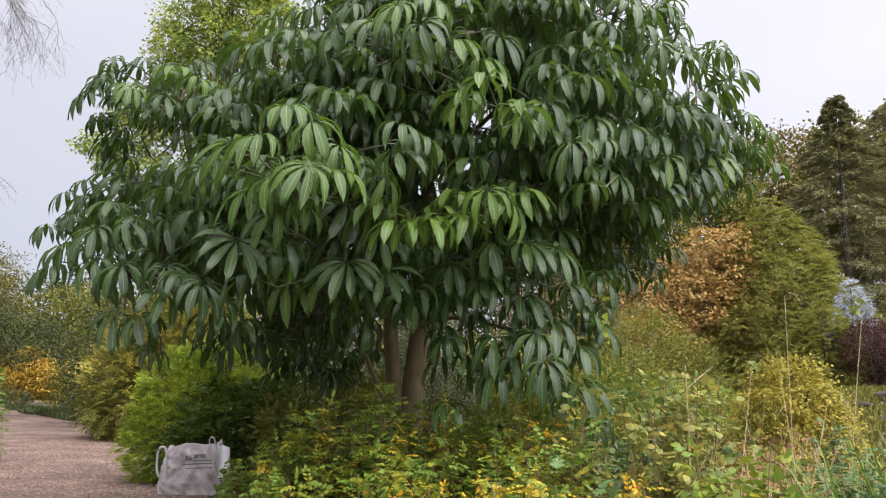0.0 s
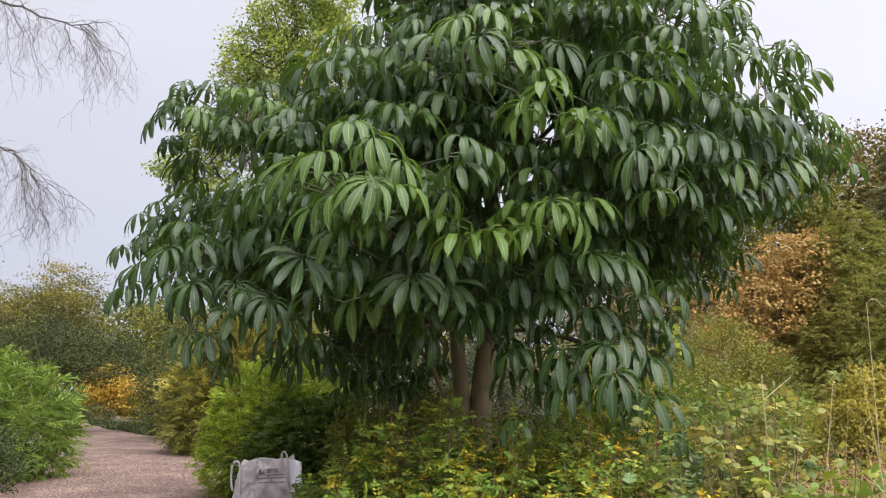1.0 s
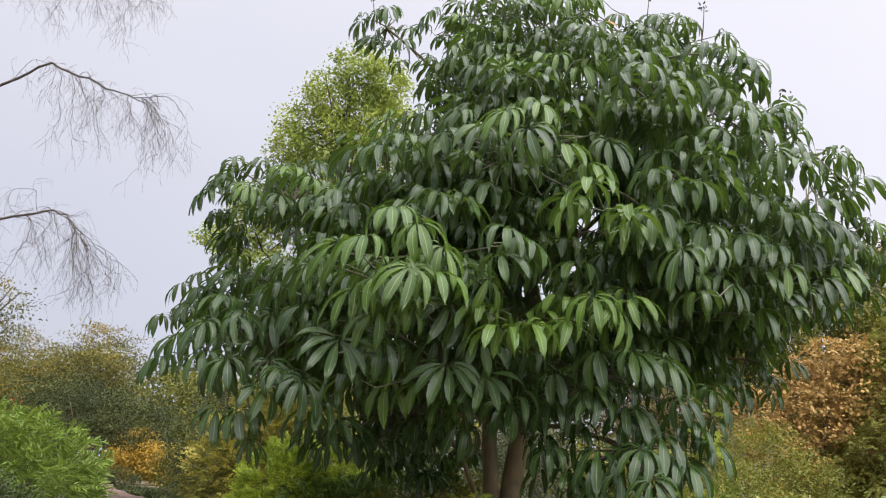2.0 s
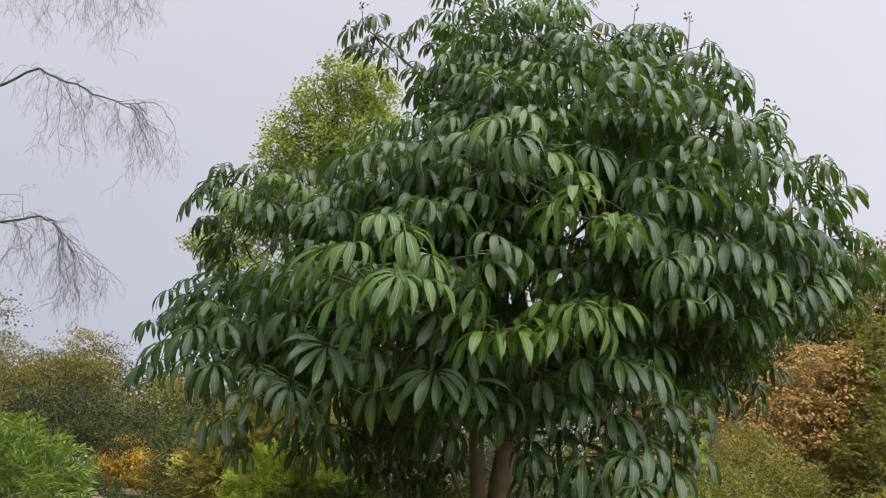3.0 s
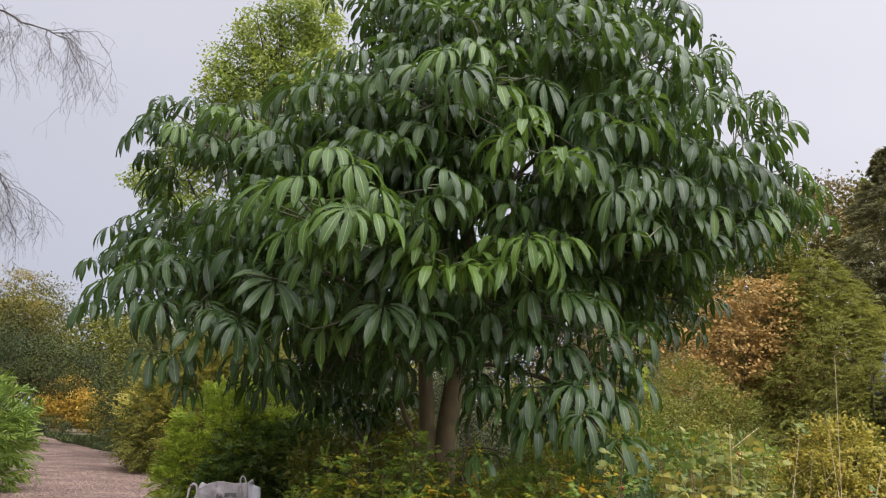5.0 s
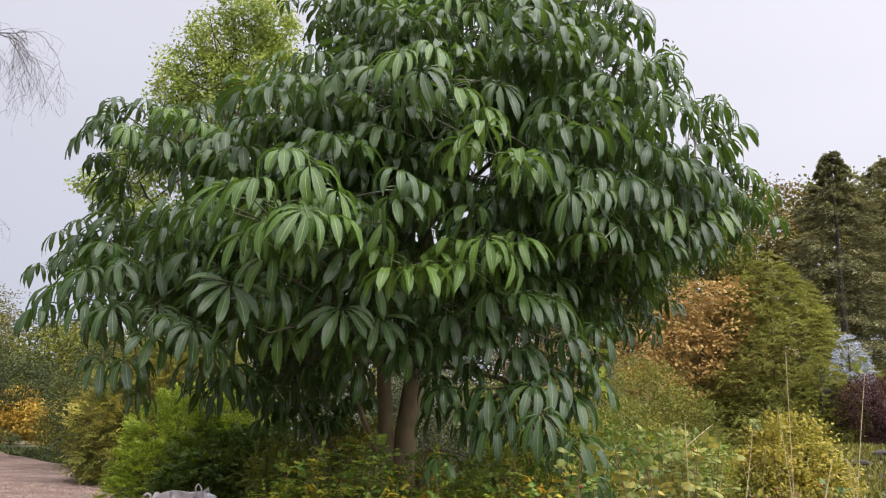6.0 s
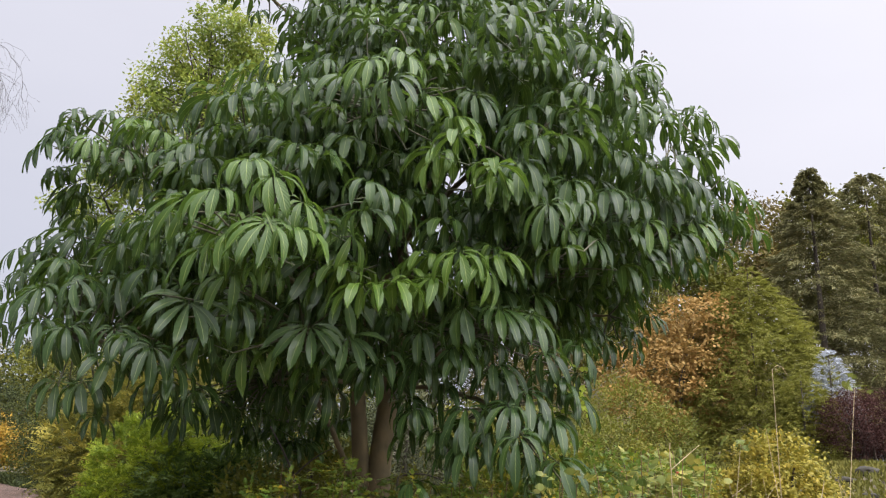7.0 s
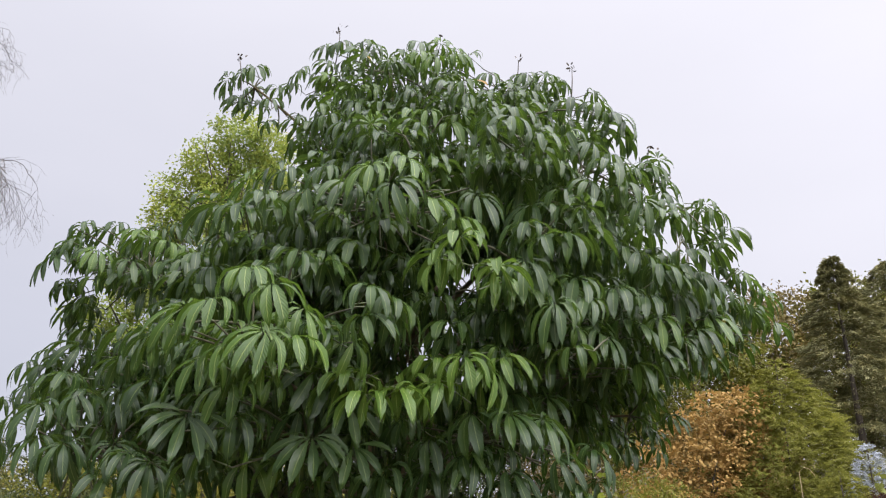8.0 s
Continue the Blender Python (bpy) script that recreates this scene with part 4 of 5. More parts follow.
shrub("low_dark_bush", R(3), (-7.9, 13.6), [(0, 0, 0.45, 1.0, 1.1, 0.75), (-0.8, 0.8, 0.6, 1.0, 1.0, 0.8)],
      "low dark fine-leaved shrub beside the path", DARK_HEDGE, 300, 26, 0.1, 0.08, 0.35, 0, 0.75)
spray_bush("olive_bush", 4, (-6.6, 24.8), [(-0.2, 0, 1.4, 1.4, 1.5, 1.7), (1.5, 0.5, 2.1, 1.7, 1.4, 2.2), (-0.4, 1.0, 0.8, 1.2, 1.3, 1.0), (0.5, 0.3, 2.6, 1.2, 1.2, 1.5)],
           "yellowing olive-green shrub with small leaves", OLIVE_FINE, 3600, 0.55, 0.13, 0.3, 7, 0.5, 0.6)
shrub("olive_bush", R(5), (-9.5, 32.0), [(0, 0, 2.0, 2.2, 2.0, 2.6), (2.6, 0.5, 2.6, 2.2, 2.0, 3.0), (-0.5, 2, 1.4, 2.0, 2.0, 1.9)],
      "dense dark olive shrub along the path bend", DARK_HEDGE, 1200, 34, 0.2, 0.09, 0.55, 0.2)


shrub("low_dark_bush", R(7), (-26.2, 63.0), [(0, 0, 0.5, 1.4, 0.9, 0.65), (-2.0, 0.2, 0.5, 1.4, 0.9, 0.65), (-4.0, 0.3, 0.5, 1.4, 0.9, 0.65)],
      "low clipped dark green bush beyond the path", DARK_HEDGE, 420, 24, 0.12, 0.1, 0.5, 0.1)


def build_verge():
    """Low green ground cover in the bend of the path."""
    rng = R(8)
    n = 7000
    y = rng.uniform(31, 55, n)
    x = path_edges(y)[1] + 0.15 + rng.uniform(0, 1, n) ** 1.4 * np.interp(y, [31, 40, 55], [1.2, 2.6, 3.0])
    P = np.stack([x, y, ground_z(x, y) + rng.uniform(0, 0.12, n)], 1)
    L = rng.uniform(0.12, 0.3, n)
    return tagged(new("grass_verge", leaves("grass_verge", P, rng.normal(0, 0.7, (n, 3)) + (0, 0, 0.7), rng.normal(0, 1, (n, 3)), L, L * 0.4, [DARK_HEDGE])), "low green ground cover along the path bend", "grass", kind="stuff")


build_verge()


# ---- trees behind ----
def broad_tree(name, rng, at, lobes, label, mat, clumps, per, spread, size, aspect, trunk_r, trunk_top, hang=0.3, shell=0.6, limbs=10, wood=None, flat=0.7):
    x, y = at
    z = float(ground_z(x, y))
    ob = empty_thing(name, (x, y, z), label, "tree")
    top = np.array((x, y, z + trunk_top))
    part("trunk", tubes("trunk", [(bend((x, y, z - 0.2), top, 0, rng, 7, 0.02), np.linspace(trunk_r, trunk_r * 0.35, 7))], [wood or BARK], 10), ob)
    wl_ = [(x + l[0], y + l[1], z + l[2], *l[3:]) for l in lobes]
    runs = []
    for k in range(limbs):
        l = wl_[k % len(wl_)]
        tip = np.array(l[:3]) + rng.normal(0, 0.45, 3) * l[3:]
        t = rng.uniform(0.35, 0.95)
        a = np.array((x, y, z + trunk_top * t))
        runs.append((bend(a, tip, 0.05, rng, 7), np.linspace(trunk_r * 0.3, 0.015, 7)))
    part("branchwork", tubes("branchwork", runs, [wood or BARK], 6), ob, kind="stuff")
    part("crown", cloud_foliage("crown", rng, wl_, clumps, per, spread, size, aspect, mat, hang, shell, flat=flat), ob, kind="stuff")
    return ob


broad_tree("poplar_tree", R(11), (-5.0, 26.0), [(0.3, 0, 15.4, 0.9, 1.2, 1.1), (1.2, 0.2, 15.0, 0.9, 1.2, 1.0), (-0.7, 0, 14.4, 0.9, 1.2, 0.8), (-1.7, 0, 13.3, 0.7, 1.0, 0.7), (-1.6, 0, 12.1, 0.9, 1.2, 0.7), (-0.4, 0.2, 13.3, 0.9, 1.2, 0.8), (1.2, 0.4, 13.4, 1.4, 1.6, 1.4), (0.2, 0, 12.2, 1.4, 1.5, 1.4), (-2.9, 0.3, 10.3, 0.8, 1.0, 0.8), (-3.3, 0, 9.0, 1.1, 1.1, 0.7), (-1.7, 0.3, 10.2, 1.1, 1.2, 1.0), (-2.3, 0.2, 8.2, 1.3, 1.2, 1.0), (0.6, 0, 9.6, 1.4, 1.6, 1.6)],
           "slender tree with pale yellow-green autumn leaves", POPLAR, 1200, 32, 0.17, 0.115, 0.7, 0.2, 14.5, 0.4, 0.35, 34, TWIG)
broad_tree("autumn_tree", R(12), (-21.0, 42.0), [(1.4, 0, 6.5, 2.3, 2.4, 2.0), (-3.4, 0, 6.0, 2.8, 2.6, 2.0), (-0.8, 0, 5.2, 3.4, 2.8, 1.6)],
           "airy tree with green and yellowing leaves beyond the path", YELLOWING, 700, 50, 0.3, 0.12, 0.5, 0.16, 6.0, 0.3, 0.25, 40, flat=0.35)
broad_tree("dark_thicket_tree", R(14), (-18.2, 38.0), [(-0.4, 0, 3.9, 3.0, 2.0, 1.5), (-3.4, 0.4, 3.2, 3.0, 2.0, 2.1), (2.4, 0, 3.5, 2.2, 1.8, 1.2)],
           "low spreading dark green tree beyond the path", DARK_HEDGE, 1000, 44, 0.32, 0.095, 0.55, 0.13, 3.0, 0.3, 0.5, 16, flat=0.35)
broad_tree("small_leaved_tree", R(15), (-13.4, 20.0), [(0.6, 0, 5.3, 1.2, 1.2, 0.8), (0.9, 0, 3.8, 1.3, 1.2, 0.9), (-0.3, 0, 4.6, 1.6, 1.4, 1.4)],
           "dark small-leaved tree behind the leafy bush", YELLOWING, 240, 36, 0.22, 0.085, 0.5, 0.09, 4.8, 0.3, 0.35, 26, TWIG, 0.3)
red_bush = shrub("berried_shrub", R(16), (-11.6, 20.4), [(0, 0, 1.6, 1.1, 0.9, 1.4), (0.8, 0.2, 1.2, 0.9, 0.9, 1.1)], "dark green shrub with clusters of orange-red fruit", DARK_HEDGE, 420, 28, 0.14, 0.085, 0.5)
berry_rng = R(17)
spots = np.repeat(np.stack([berry_rng.uniform(-12.3, -10.6, 22), berry_rng.uniform(19.4, 19.9, 22), berry_rng.uniform(2.2, 3.0, 22)], 1), 14, 0) + berry_rng.normal(0, 0.06, (308, 3)) * (1.6, 1, 0.6)
part("fruit_clusters", leaves("fruit_clusters", spots, berry_rng.normal(0, 1, (308, 3)), berry_rng.normal(0, 1, (308, 3)), berry_rng.uniform(0.03, 0.06, 308), berry_rng.uniform(0.03, 0.05, 308), [plain("orange_fruit", (0.42, 0.09, 0.025), 0.5)], OVAL), red_bush, "orange-red fruit clusters", kind="stuff")
broad_tree("golden_tree", R(13), (-26.6, 66.0), [(0, 0, 2.2, 1.7, 1.5, 1.7), (2.2, 0, 1.7, 1.3, 1.3, 1.3)], "small tree in golden autumn colour", GOLD, 420, 22, 0.35, 0.25, 0.6, 0.15, 3.5)
for k, (x, y, h, seed) in enumerate([(-12.3, 41, 4.6, 31), (-11, 48, 6.0, 32), (-32, 55, 7.5, 33), (-40, 62, 9.0, 34), (-18, 72, 7.0, 36), (-6, 56, 9.0, 37), (0, 60, 9.5, 38), (6, 58, 9.0, 39), (-14, 58, 7.5, 40), (-30, 84, 11.0, 46), (-21, 88, 12.0, 47), (-40, 80, 12.0, 48), (-25, 95, 13.0, 49), (-35, 92, 13.0, 50)]):
    broad_tree("woodland_tree", R(seed), (x, y), [(0, 0, h * 0.55, h * 0.45, h * 0.42, h * 0.42), (h * 0.25, 0, h * 0.75, h * 0.3, h * 0.3, h * 0.27), (-h * 0.25, 0, h * 0.35, h * 0.4, h * 0.4, h * 0.33)],
               "woodland tree in mixed green and autumn tones", (OLIVE, DARK_HEDGE, OLIVE_FINE)[k % 3], 430 if x > -15 else 560, 26, 0.05 * h, 0.028 * h, 0.65, 0.03 * h, h * 0.6)

# the bank beyond the beds
feathery_conifer("soft_green_conifer", R(41), (16.3, 32.0), 8.0, 5.0, "soft yellow-green feathery conifer", CONIFER, 6000, 14, 0.85, 0.17, 0.4, 0.05, 0.8, 0.14)
feathery_conifer("soft_green_conifer", R(42), (15.6, 27.4), 3.3, 1.7, "low soft yellow-green feathery conifer", CONIFER, 1600, 16, 0.5, 0.13, 0.34, 0.2, 0.6, 0.14)
feathery_conifer("blue_spruce", R(43), (17.2, 28.2), 4.3, 1.6, "young pale silver-blue spruce tree", SPRUCE, 1500, 22, 0.5, 0.1, 0.3, 0.35, 0.85, 0.16)
conifer("tall_fir", R(44), (31.0, 51.0), 17.5, 7.0, "tall dark fir tree on the bank", PINE, 46, 10, 130, 0.3, 0.26, 0.25, 0.9, 0.06, 0.3, 0.28)
conifer("tall_fir", R(45), (36.5, 53.0), 17.5, 7.0, "tall dark fir tree on the bank", PINE, 41, 9, 70, 0.38, 0.27, 0.3, 0.6, 0.1, 0.28, 0.45)
conifer("tall_fir", R(47), (43.0, 56.0), 16.0, 6.5, "tall dark fir tree on the bank", PINE, 41, 9, 60, 0.4, 0.27, 0.3, 0.6, 0.1, 0.28, 0.45)
for k, (x, y, h, seed) in enumerate([(24, 60, 13, 51), (32, 66, 15.5, 52), (41, 66, 17, 53), (50, 66, 18.5, 54), (17, 58, 9.5, 55), (12, 54, 7.5, 56), (22, 48, 7.5, 57), (60, 70, 17, 58)]):
    broad_tree("woodland_tree", R(seed), (x, y), [(0, 0, h * 0.6, h * 0.36, h * 0.35, h * 0.36), (h * 0.2, 0, h * 0.8, h * 0.24, h * 0.24, h * 0.2), (-h * 0.25, 0, h * 0.4, h * 0.3, h * 0.3, h * 0.3)],
               "woodland tree in mixed brown and gold autumn tones", (OLIVE, BROWN_WOOD, OLIVE, OLIVE)[k % 4], 300 if x > 55 else 560, 28, 0.042 * h, 0.022 * h, 0.65, 0.025 * h, h * 0.7)
shrub("russet_shrub", R(61), (12.2, 31.0), [(0.2, 0, 3.2, 1.4, 1.4, 2.2), (1.2, 0.4, 4.6, 0.9, 1.2, 1.0), (-1.0, 0, 2.4, 1.5, 1.4, 1.9), (0.1, 0.3, 5.0, 1.0, 1.0, 0.8), (1.5, 0.3, 2.6, 0.9, 1.2, 1.8), (-1.9, 0.3, 3.6, 0.8, 1.0, 1.0), (1.0, 0.3, 5.9, 0.8, 1.0, 0.7), (2.1, 0.4, 5.9, 0.9, 1.0, 0.9), (2.4, 0.4, 4.4, 0.9, 1.0, 1.2)], "russet and orange autumn shrub", ORANGE, 520, 24, 0.17, 0.14, 0.8, 0.3, 0.55, OVAL)
shrub("russet_shrub", R(62), (18.0, 40.0), [(0, 0, 4.0, 2.6, 2.0, 3.2), (-2.0, 0, 4.2, 2.0, 1.8, 2.6)], "brown and russet autumn shrub", BROWN_WOOD, 500, 24, 0.25, 0.2, 0.6)
shrub("burgundy_shrub", R(63), (16.8, 26.0), [(-0.3, 0, 1.3, 1.1, 1.0, 1.1), (1.0, 0.2, 1.4, 1.2, 1.1, 1.1)], "dark burgundy-leaved garden shrub", BURGUNDY, 900, 30, 0.14, 0.06, 0.6)
shrub("olive_bush", R(64), (8.2, 25.0), [(0, 0, 1.6, 1.6, 1.5, 1.9), (1.4, 0.2, 1.2, 1.3, 1.4, 1.5), (-1.4, 0.3, 1.2, 1.6, 1.4, 1.5)], "olive-green shrub on the bank", OLIVE, 850, 28, 0.17, 0.092, 0.55)
shrub("olive_bush", R(65), (5.0, 22.0), [(0, 0, 1.3, 1.8, 1.5, 1.5), (2.0, 0.2, 1.1, 1.4, 1.4, 1.3), (-1.8, 0.3, 1.0, 1.5, 1.4, 1.3)], "olive-green shrub on the bank", OLIVE, 850, 28, 0.17, 0.092, 0.55)
shrub("glaucous_bush", R(66), (1.1, 16.5), [(0, 0, 1.4, 0.8, 1.0, 1.6), (0.4, 0.5, 1.0, 0.8, 1.0, 1.1)], "dull grey-green fine-leaved shrub behind the trunk", DULL_GREEN, 600, 26, 0.1, 0.07, 0.5)
shrub("olive_bush", R(68), (2.9, 18.5), [(0, 0, 1.3, 1.3, 1.2, 1.5), (1.3, 0.3, 1.2, 1.2, 1.2, 1.4)], "olive-brown shrub behind the tree", OLIVE, 800, 28, 0.13, 0.075, 0.55)
shrub("olive_bush", R(69), (-1.2, 19.5), [(0, 0, 1.4, 1.6, 1.2, 1.7), (1.9, 0.3, 1.2, 1.4, 1.2, 1.5), (-1.8, 0.3, 1.3, 1.4, 1.2, 1.6)], "dark olive shrub beyond the tree", DARK_HEDGE, 700, 30, 0.16, 0.09, 0.55)
shrub("ochre_shrub", R(67), (5.05, 9.7), [(0, 0, 1.4, 0.55, 0.5, 0.55), (0.3, 0.1, 1.0, 0.52, 0.5, 0.6), (-0.35, -0.1, 0.95, 0.52, 0.5, 0.6)], "ochre-yellow autumn shrub in the bed", OCHRE, 560, 26, 0.07, 0.042, 0.75, 0.2, 0.6, OVAL)

# ---- the bed in front ----
HIP = plain("rose_hip", (0.33, 0.05, 0.02), 0.3, 0.2)
CANE = bark("rose_cane", (0.09, 0.05, 0.025), (0.22, 0.13, 0.06), 30)
STRAW = bark("straw", (0.3, 0.22, 0.11), (0.52, 0.42, 0.25), 25)


def ball(center, r):
    bm = bmesh.new()
    bmesh.ops.create_icosphere(bm, subdivisions=2, radius=r, matrix=Matrix.Translation(center))
    for v in bm.verts:
        d = v.co - Vector(center)
        if d.z > r * 0.75:
            v.co.z -= (d.z - r * 0.75) * 0.6
    me = bpy.data.meshes.new("rose_hip")
    for f in bm.faces:
        f.smooth = True
    bm.to_mesh(me)
    bm.free()
    me.materials.append(HIP)
    return me


def rose_bush(name, seed, at, height, spread, canes, label, mat, size, shape=OVAL, hips=0, per=5, aspect=0.62, pairs=3, bare=0.42):
    """Arching canes from the ground with sprays of leaflets along them."""
    rng = R(seed)
    x, y = at
    z = float(ground_z(x, y))
    ob = empty_thing(name, (x, y, z), label, "shrub", "shrubs of the bed")
    P, D, U, L, tips = [], [], [], [], []
    for k in range(canes):
        az = rng.uniform(0, 2 * math.pi)
        r = spread * math.sqrt(rng.random())
        foot = np.array((x + 0.3 * r * math.cos(az), y + 0.3 * r * math.sin(az), z - 0.05))
        tip = np.array((x + r * math.cos(az), y + r * math.sin(az), z + height * rng.uniform(0.6, 1.08)))
        run = bend(foot, tip, 0.08, rng, 9, 0.05)
        part("cane", tubes("cane", [(run, np.linspace(0.007, 0.0025, 9))], [CANE], 4), ob) if k < 14 else None
        tips.append(run[-1])
        for j in range(per * 3):
            t = rng.uniform(bare, 1.0)
            i = min(7, int(t * 8))
            a = run[i] + (run[i + 1] - run[i]) * (t * 8 - i)
            d = unit(np.array((rng.normal(), rng.normal(), rng.uniform(-0.6, 1.1))))
            s = np.cross(d, (0, 0, 1.0))
            n = rng.normal(0, 0.55, 3) + (0, 0, 0.8)
            stalk = size * (1.0 + pairs * 0.55)
            for q in range(pairs):
                f = (q + 1) / (pairs + 0.6)
                for sg in (-1, 1):
                    P.append(a + d * stalk * f)
                    D.append(unit(d * 0.5 + s * sg + (0, 0, -0.15)))
                    U.append(n)
                    L.append(size * rng.uniform(0.75, 1.15))
            P.append(a + d * stalk * 0.9)
            D.append(d + (0, 0, -0.2))
            U.append(n)
            L.append(size * rng.uniform(0.9, 1.25))
    P, D, U, L = np.array(P), np.array(D), np.array(U), np.array(L)
    part("foliage", leaves("foliage", P, D, U, L, L * aspect, [mat], shape), ob, kind="stuff")
    for k in range(hips):
        p = tips[k % len(tips)] + rng.normal(0, 0.03, 3)
        part("rose_hip", ball(p, rng.uniform(0.008, 0.011)), ob, "ripe orange-red rose hip")
    return ob


def strips(name, rng, feet, heights, widths, lean, curl, mat, rows=7):
    """Grass or iris blades: tapering strips that arch over."""
    V, T, k = [], [], 0
    t = np.linspace(0, 1, rows)
    for f, h, w in zip(feet, heights, widths):
        az = rng.uniform(0, 2 * math.pi)
        out = np.array((math.cos(az), math.sin(az), 0))
        side = np.array((-math.sin(az), math.cos(az), 0))
        b = rng.uniform(0.3, 1.0)
        mid = np.asarray(f) + out * (lean * h * t + curl * b * h * t ** 3)[:, None] + np.array((0, 0, 1.0)) * (h * (t - 0.35 * curl * b * t ** 4))[:, None]
        half = w / 2 * (1 - t ** 2.2) + 0.0004
        c = np.stack([mid + side * half[:, None], mid + out * 0.15 * half[:, None], mid - side * half[:, None]], 1).reshape(-1, 3)
        V.append(c)
        for i in range(rows - 1):
            a = k + i * 3
            T += [(a, a + 3, a + 4), (a, a + 4, a + 1), (a + 1, a + 4, a + 5), (a + 1, a + 5, a + 2)]
        k += len(c)
    return mesh_np(name, np.concatenate(V), T, [mat])


def grass_clump(name, seed, at, n, height, width, spread, label, mat, lean=0.15, curl=0.5):
    rng = R(seed)
    x, y = at
    z = float(ground_z(x, y))
    ob = empty_thing(name, (x, y, z), label, "grass")
    feet = np.stack([x + rng.normal(0, spread, n), y + rng.normal(0, spread, n), np.full(n, z - 0.02)], 1)
    part("blade_mass", strips("blade_mass", rng, feet, height * rng.uniform(0.6, 1.1, n), width * rng.uniform(0.6, 1.2, n), lean, curl, mat), ob, kind="stuff")
    return ob


def dry_stalk(seed, foot, tip, radius, label, sag=0.05, forks=2, leafy=0, nod=0.0):
    rng = R(seed)
    foot = (foot[0], foot[1], float(ground_z(*foot[:2])) - 0.03)
    ob = empty_thing("dry_stalk", foot, label, "stalk", "dry stalks in the bed")
    run = bend(foot, tip, sag, rng, 12, 0.015)
    if nod:
        run = np.concatenate([run, [run[-1] + (nod * 0.35, 0, 0.03), run[-1] + (nod * 0.7, 0, 0.02), run[-1] + (nod, 0, -0.03)]])
    part("stem", tubes("stem", [(run, np.linspace(radius * 0.65, radius * 0.3, len(run)))], [STRAW], 6), ob)
    for k in range(forks):
        i = int(rng.integers(6, 11))
        e = run[i] + (rng.normal(0, 0.1), rng.normal(0, 0.06), rng.uniform(0.1, 0.22))
        part("side_stem", tubes("side_stem", [(bend(run[i], e, 0.05, rng, 5), np.linspace(radius * 0.4, radius * 0.2, 5))], [STRAW], 5), ob)
    if leafy:
        for k in range(leafy):
            Lf = rng.uniform(0.05, 0.09, 1)
            part("leaf", leaves("leaf", run[-1:] + rng.normal(0, 0.05, (1, 3)), rng.normal(0, 1, (1, 3)) + (0, 0, -0.2), rng.normal(0, 0.4, (1, 3)) + (0, 0, 1), Lf, Lf * 0.7, [ROSE_YELLOW], LOBED), ob, "pale green leaf")
    return ob


GREEN_ROSE = "rose bush with green and yellowing autumn leaves"
PALE_ROSE = "tall shrub turned pale yellow-green in autumn"
for k, (x, y, h, r, n) in enumerate([(-0.75, 8.2, 0.95, 0.4, 22), (-0.3, 7.4, 1.35, 0.5, 28), (0.3, 8.0, 1.5, 0.5, 28), (0.75, 7.0, 1.35, 0.5, 26), (-0.6, 6.7, 0.85, 0.35, 18), (0.2, 6.3, 1.1, 0.45, 22), (1.3, 6.2, 1.2, 0.5, 24), (1.5, 7.4, 1.35, 0.5, 24), (1.0, 5.4, 1.0, 0.4, 16), (-1.55, 9.8, 0.6, 0.35, 14), (-0.9, 7.7, 1.15, 0.4, 16), (-0.4, 7.7, 1.45, 0.4, 18), (0.1, 7.5, 1.55, 0.4, 18), (0.6, 7.6, 1.5, 0.4, 18), (1.1, 7.4, 1.4, 0.4, 16)]):
    rose_bush("rose_bush", 200 + k, (x, y), h, r, n, GREEN_ROSE, ROSE_GREEN, 0.05, OVAL, 2 if k % 3 == 0 else 0, 6, 0.62, 3, 0.3)
for k, (x, y, h, r, n) in enumerate([(-0.3, 5.9, 0.75, 0.3, 12), (0.3, 5.5, 0.85, 0.3, 12), (0.85, 5.2, 0.95, 0.3, 12), (1.5, 5.3, 1.0, 0.3, 12), (-0.7, 6.6, 0.7, 0.3, 10), (0.05, 6.0, 0.8, 0.3, 12), (0.6, 5.9, 0.9, 0.35, 14), (1.05, 5.8, 1.05, 0.35, 16), (0.35, 7.3, 1.3, 0.4, 10), (1.3, 6.9, 1.4, 0.4, 14)]):
    rose_bush("rose_bush", 220 + k, (x, y), h, r, n, "rose bush turned yellow and orange in autumn", ROSE_GOLD, 0.042, OVAL, 2 if k % 2 else 0, 6, 0.58, 3, 0.35)
for k, (x, y, h, r, n) in enumerate([(1.9, 5.4, 1.5, 0.35, 14), (2.3, 5.8, 1.6, 0.4, 16), (2.75, 5.4, 1.1, 0.35, 12), (2.2, 4.7, 1.2, 0.35, 14), (2.5, 6.7, 1.5, 0.4, 16), (1.75, 6.6, 1.4, 0.4, 14)]):
    rose_bush("yellowing_shrub", 240 + k, (x, y), h, r, n, *((PALE_ROSE, ROSE_YELLOW) if k != 3 else ("tall leafy green shrub of the bed", ROSE_GREEN)), 0.068, OVAL, 1, 5, 0.72, 2, 0.3)
for k, (x, y, h, r, n) in enumerate([(3.1, 5.0, 1.2, 0.35, 18), (3.5, 5.6, 1.25, 0.4, 18), (2.7, 4.6, 1.05, 0.3, 14), (2.0, 7.6, 1.5, 0.5, 24), (2.7, 8.2, 1.5, 0.5, 24)]):
    rose_bush("green_rose_bush", 260 + k, (x, y), h, r, n, "leafy blue-green rose bush with a few hips", GLAUCOUS, 0.042, OVAL, 3, 7, 0.6, 3, 0.3)
rose_bush("glaucous_plant", 280, (1.2, 4.9), 1.0, 0.22, 12, "low plant with lobed blue-green leaves", GLAUCOUS, 0.085, LOBED, 0, 3, 0.95, 1)
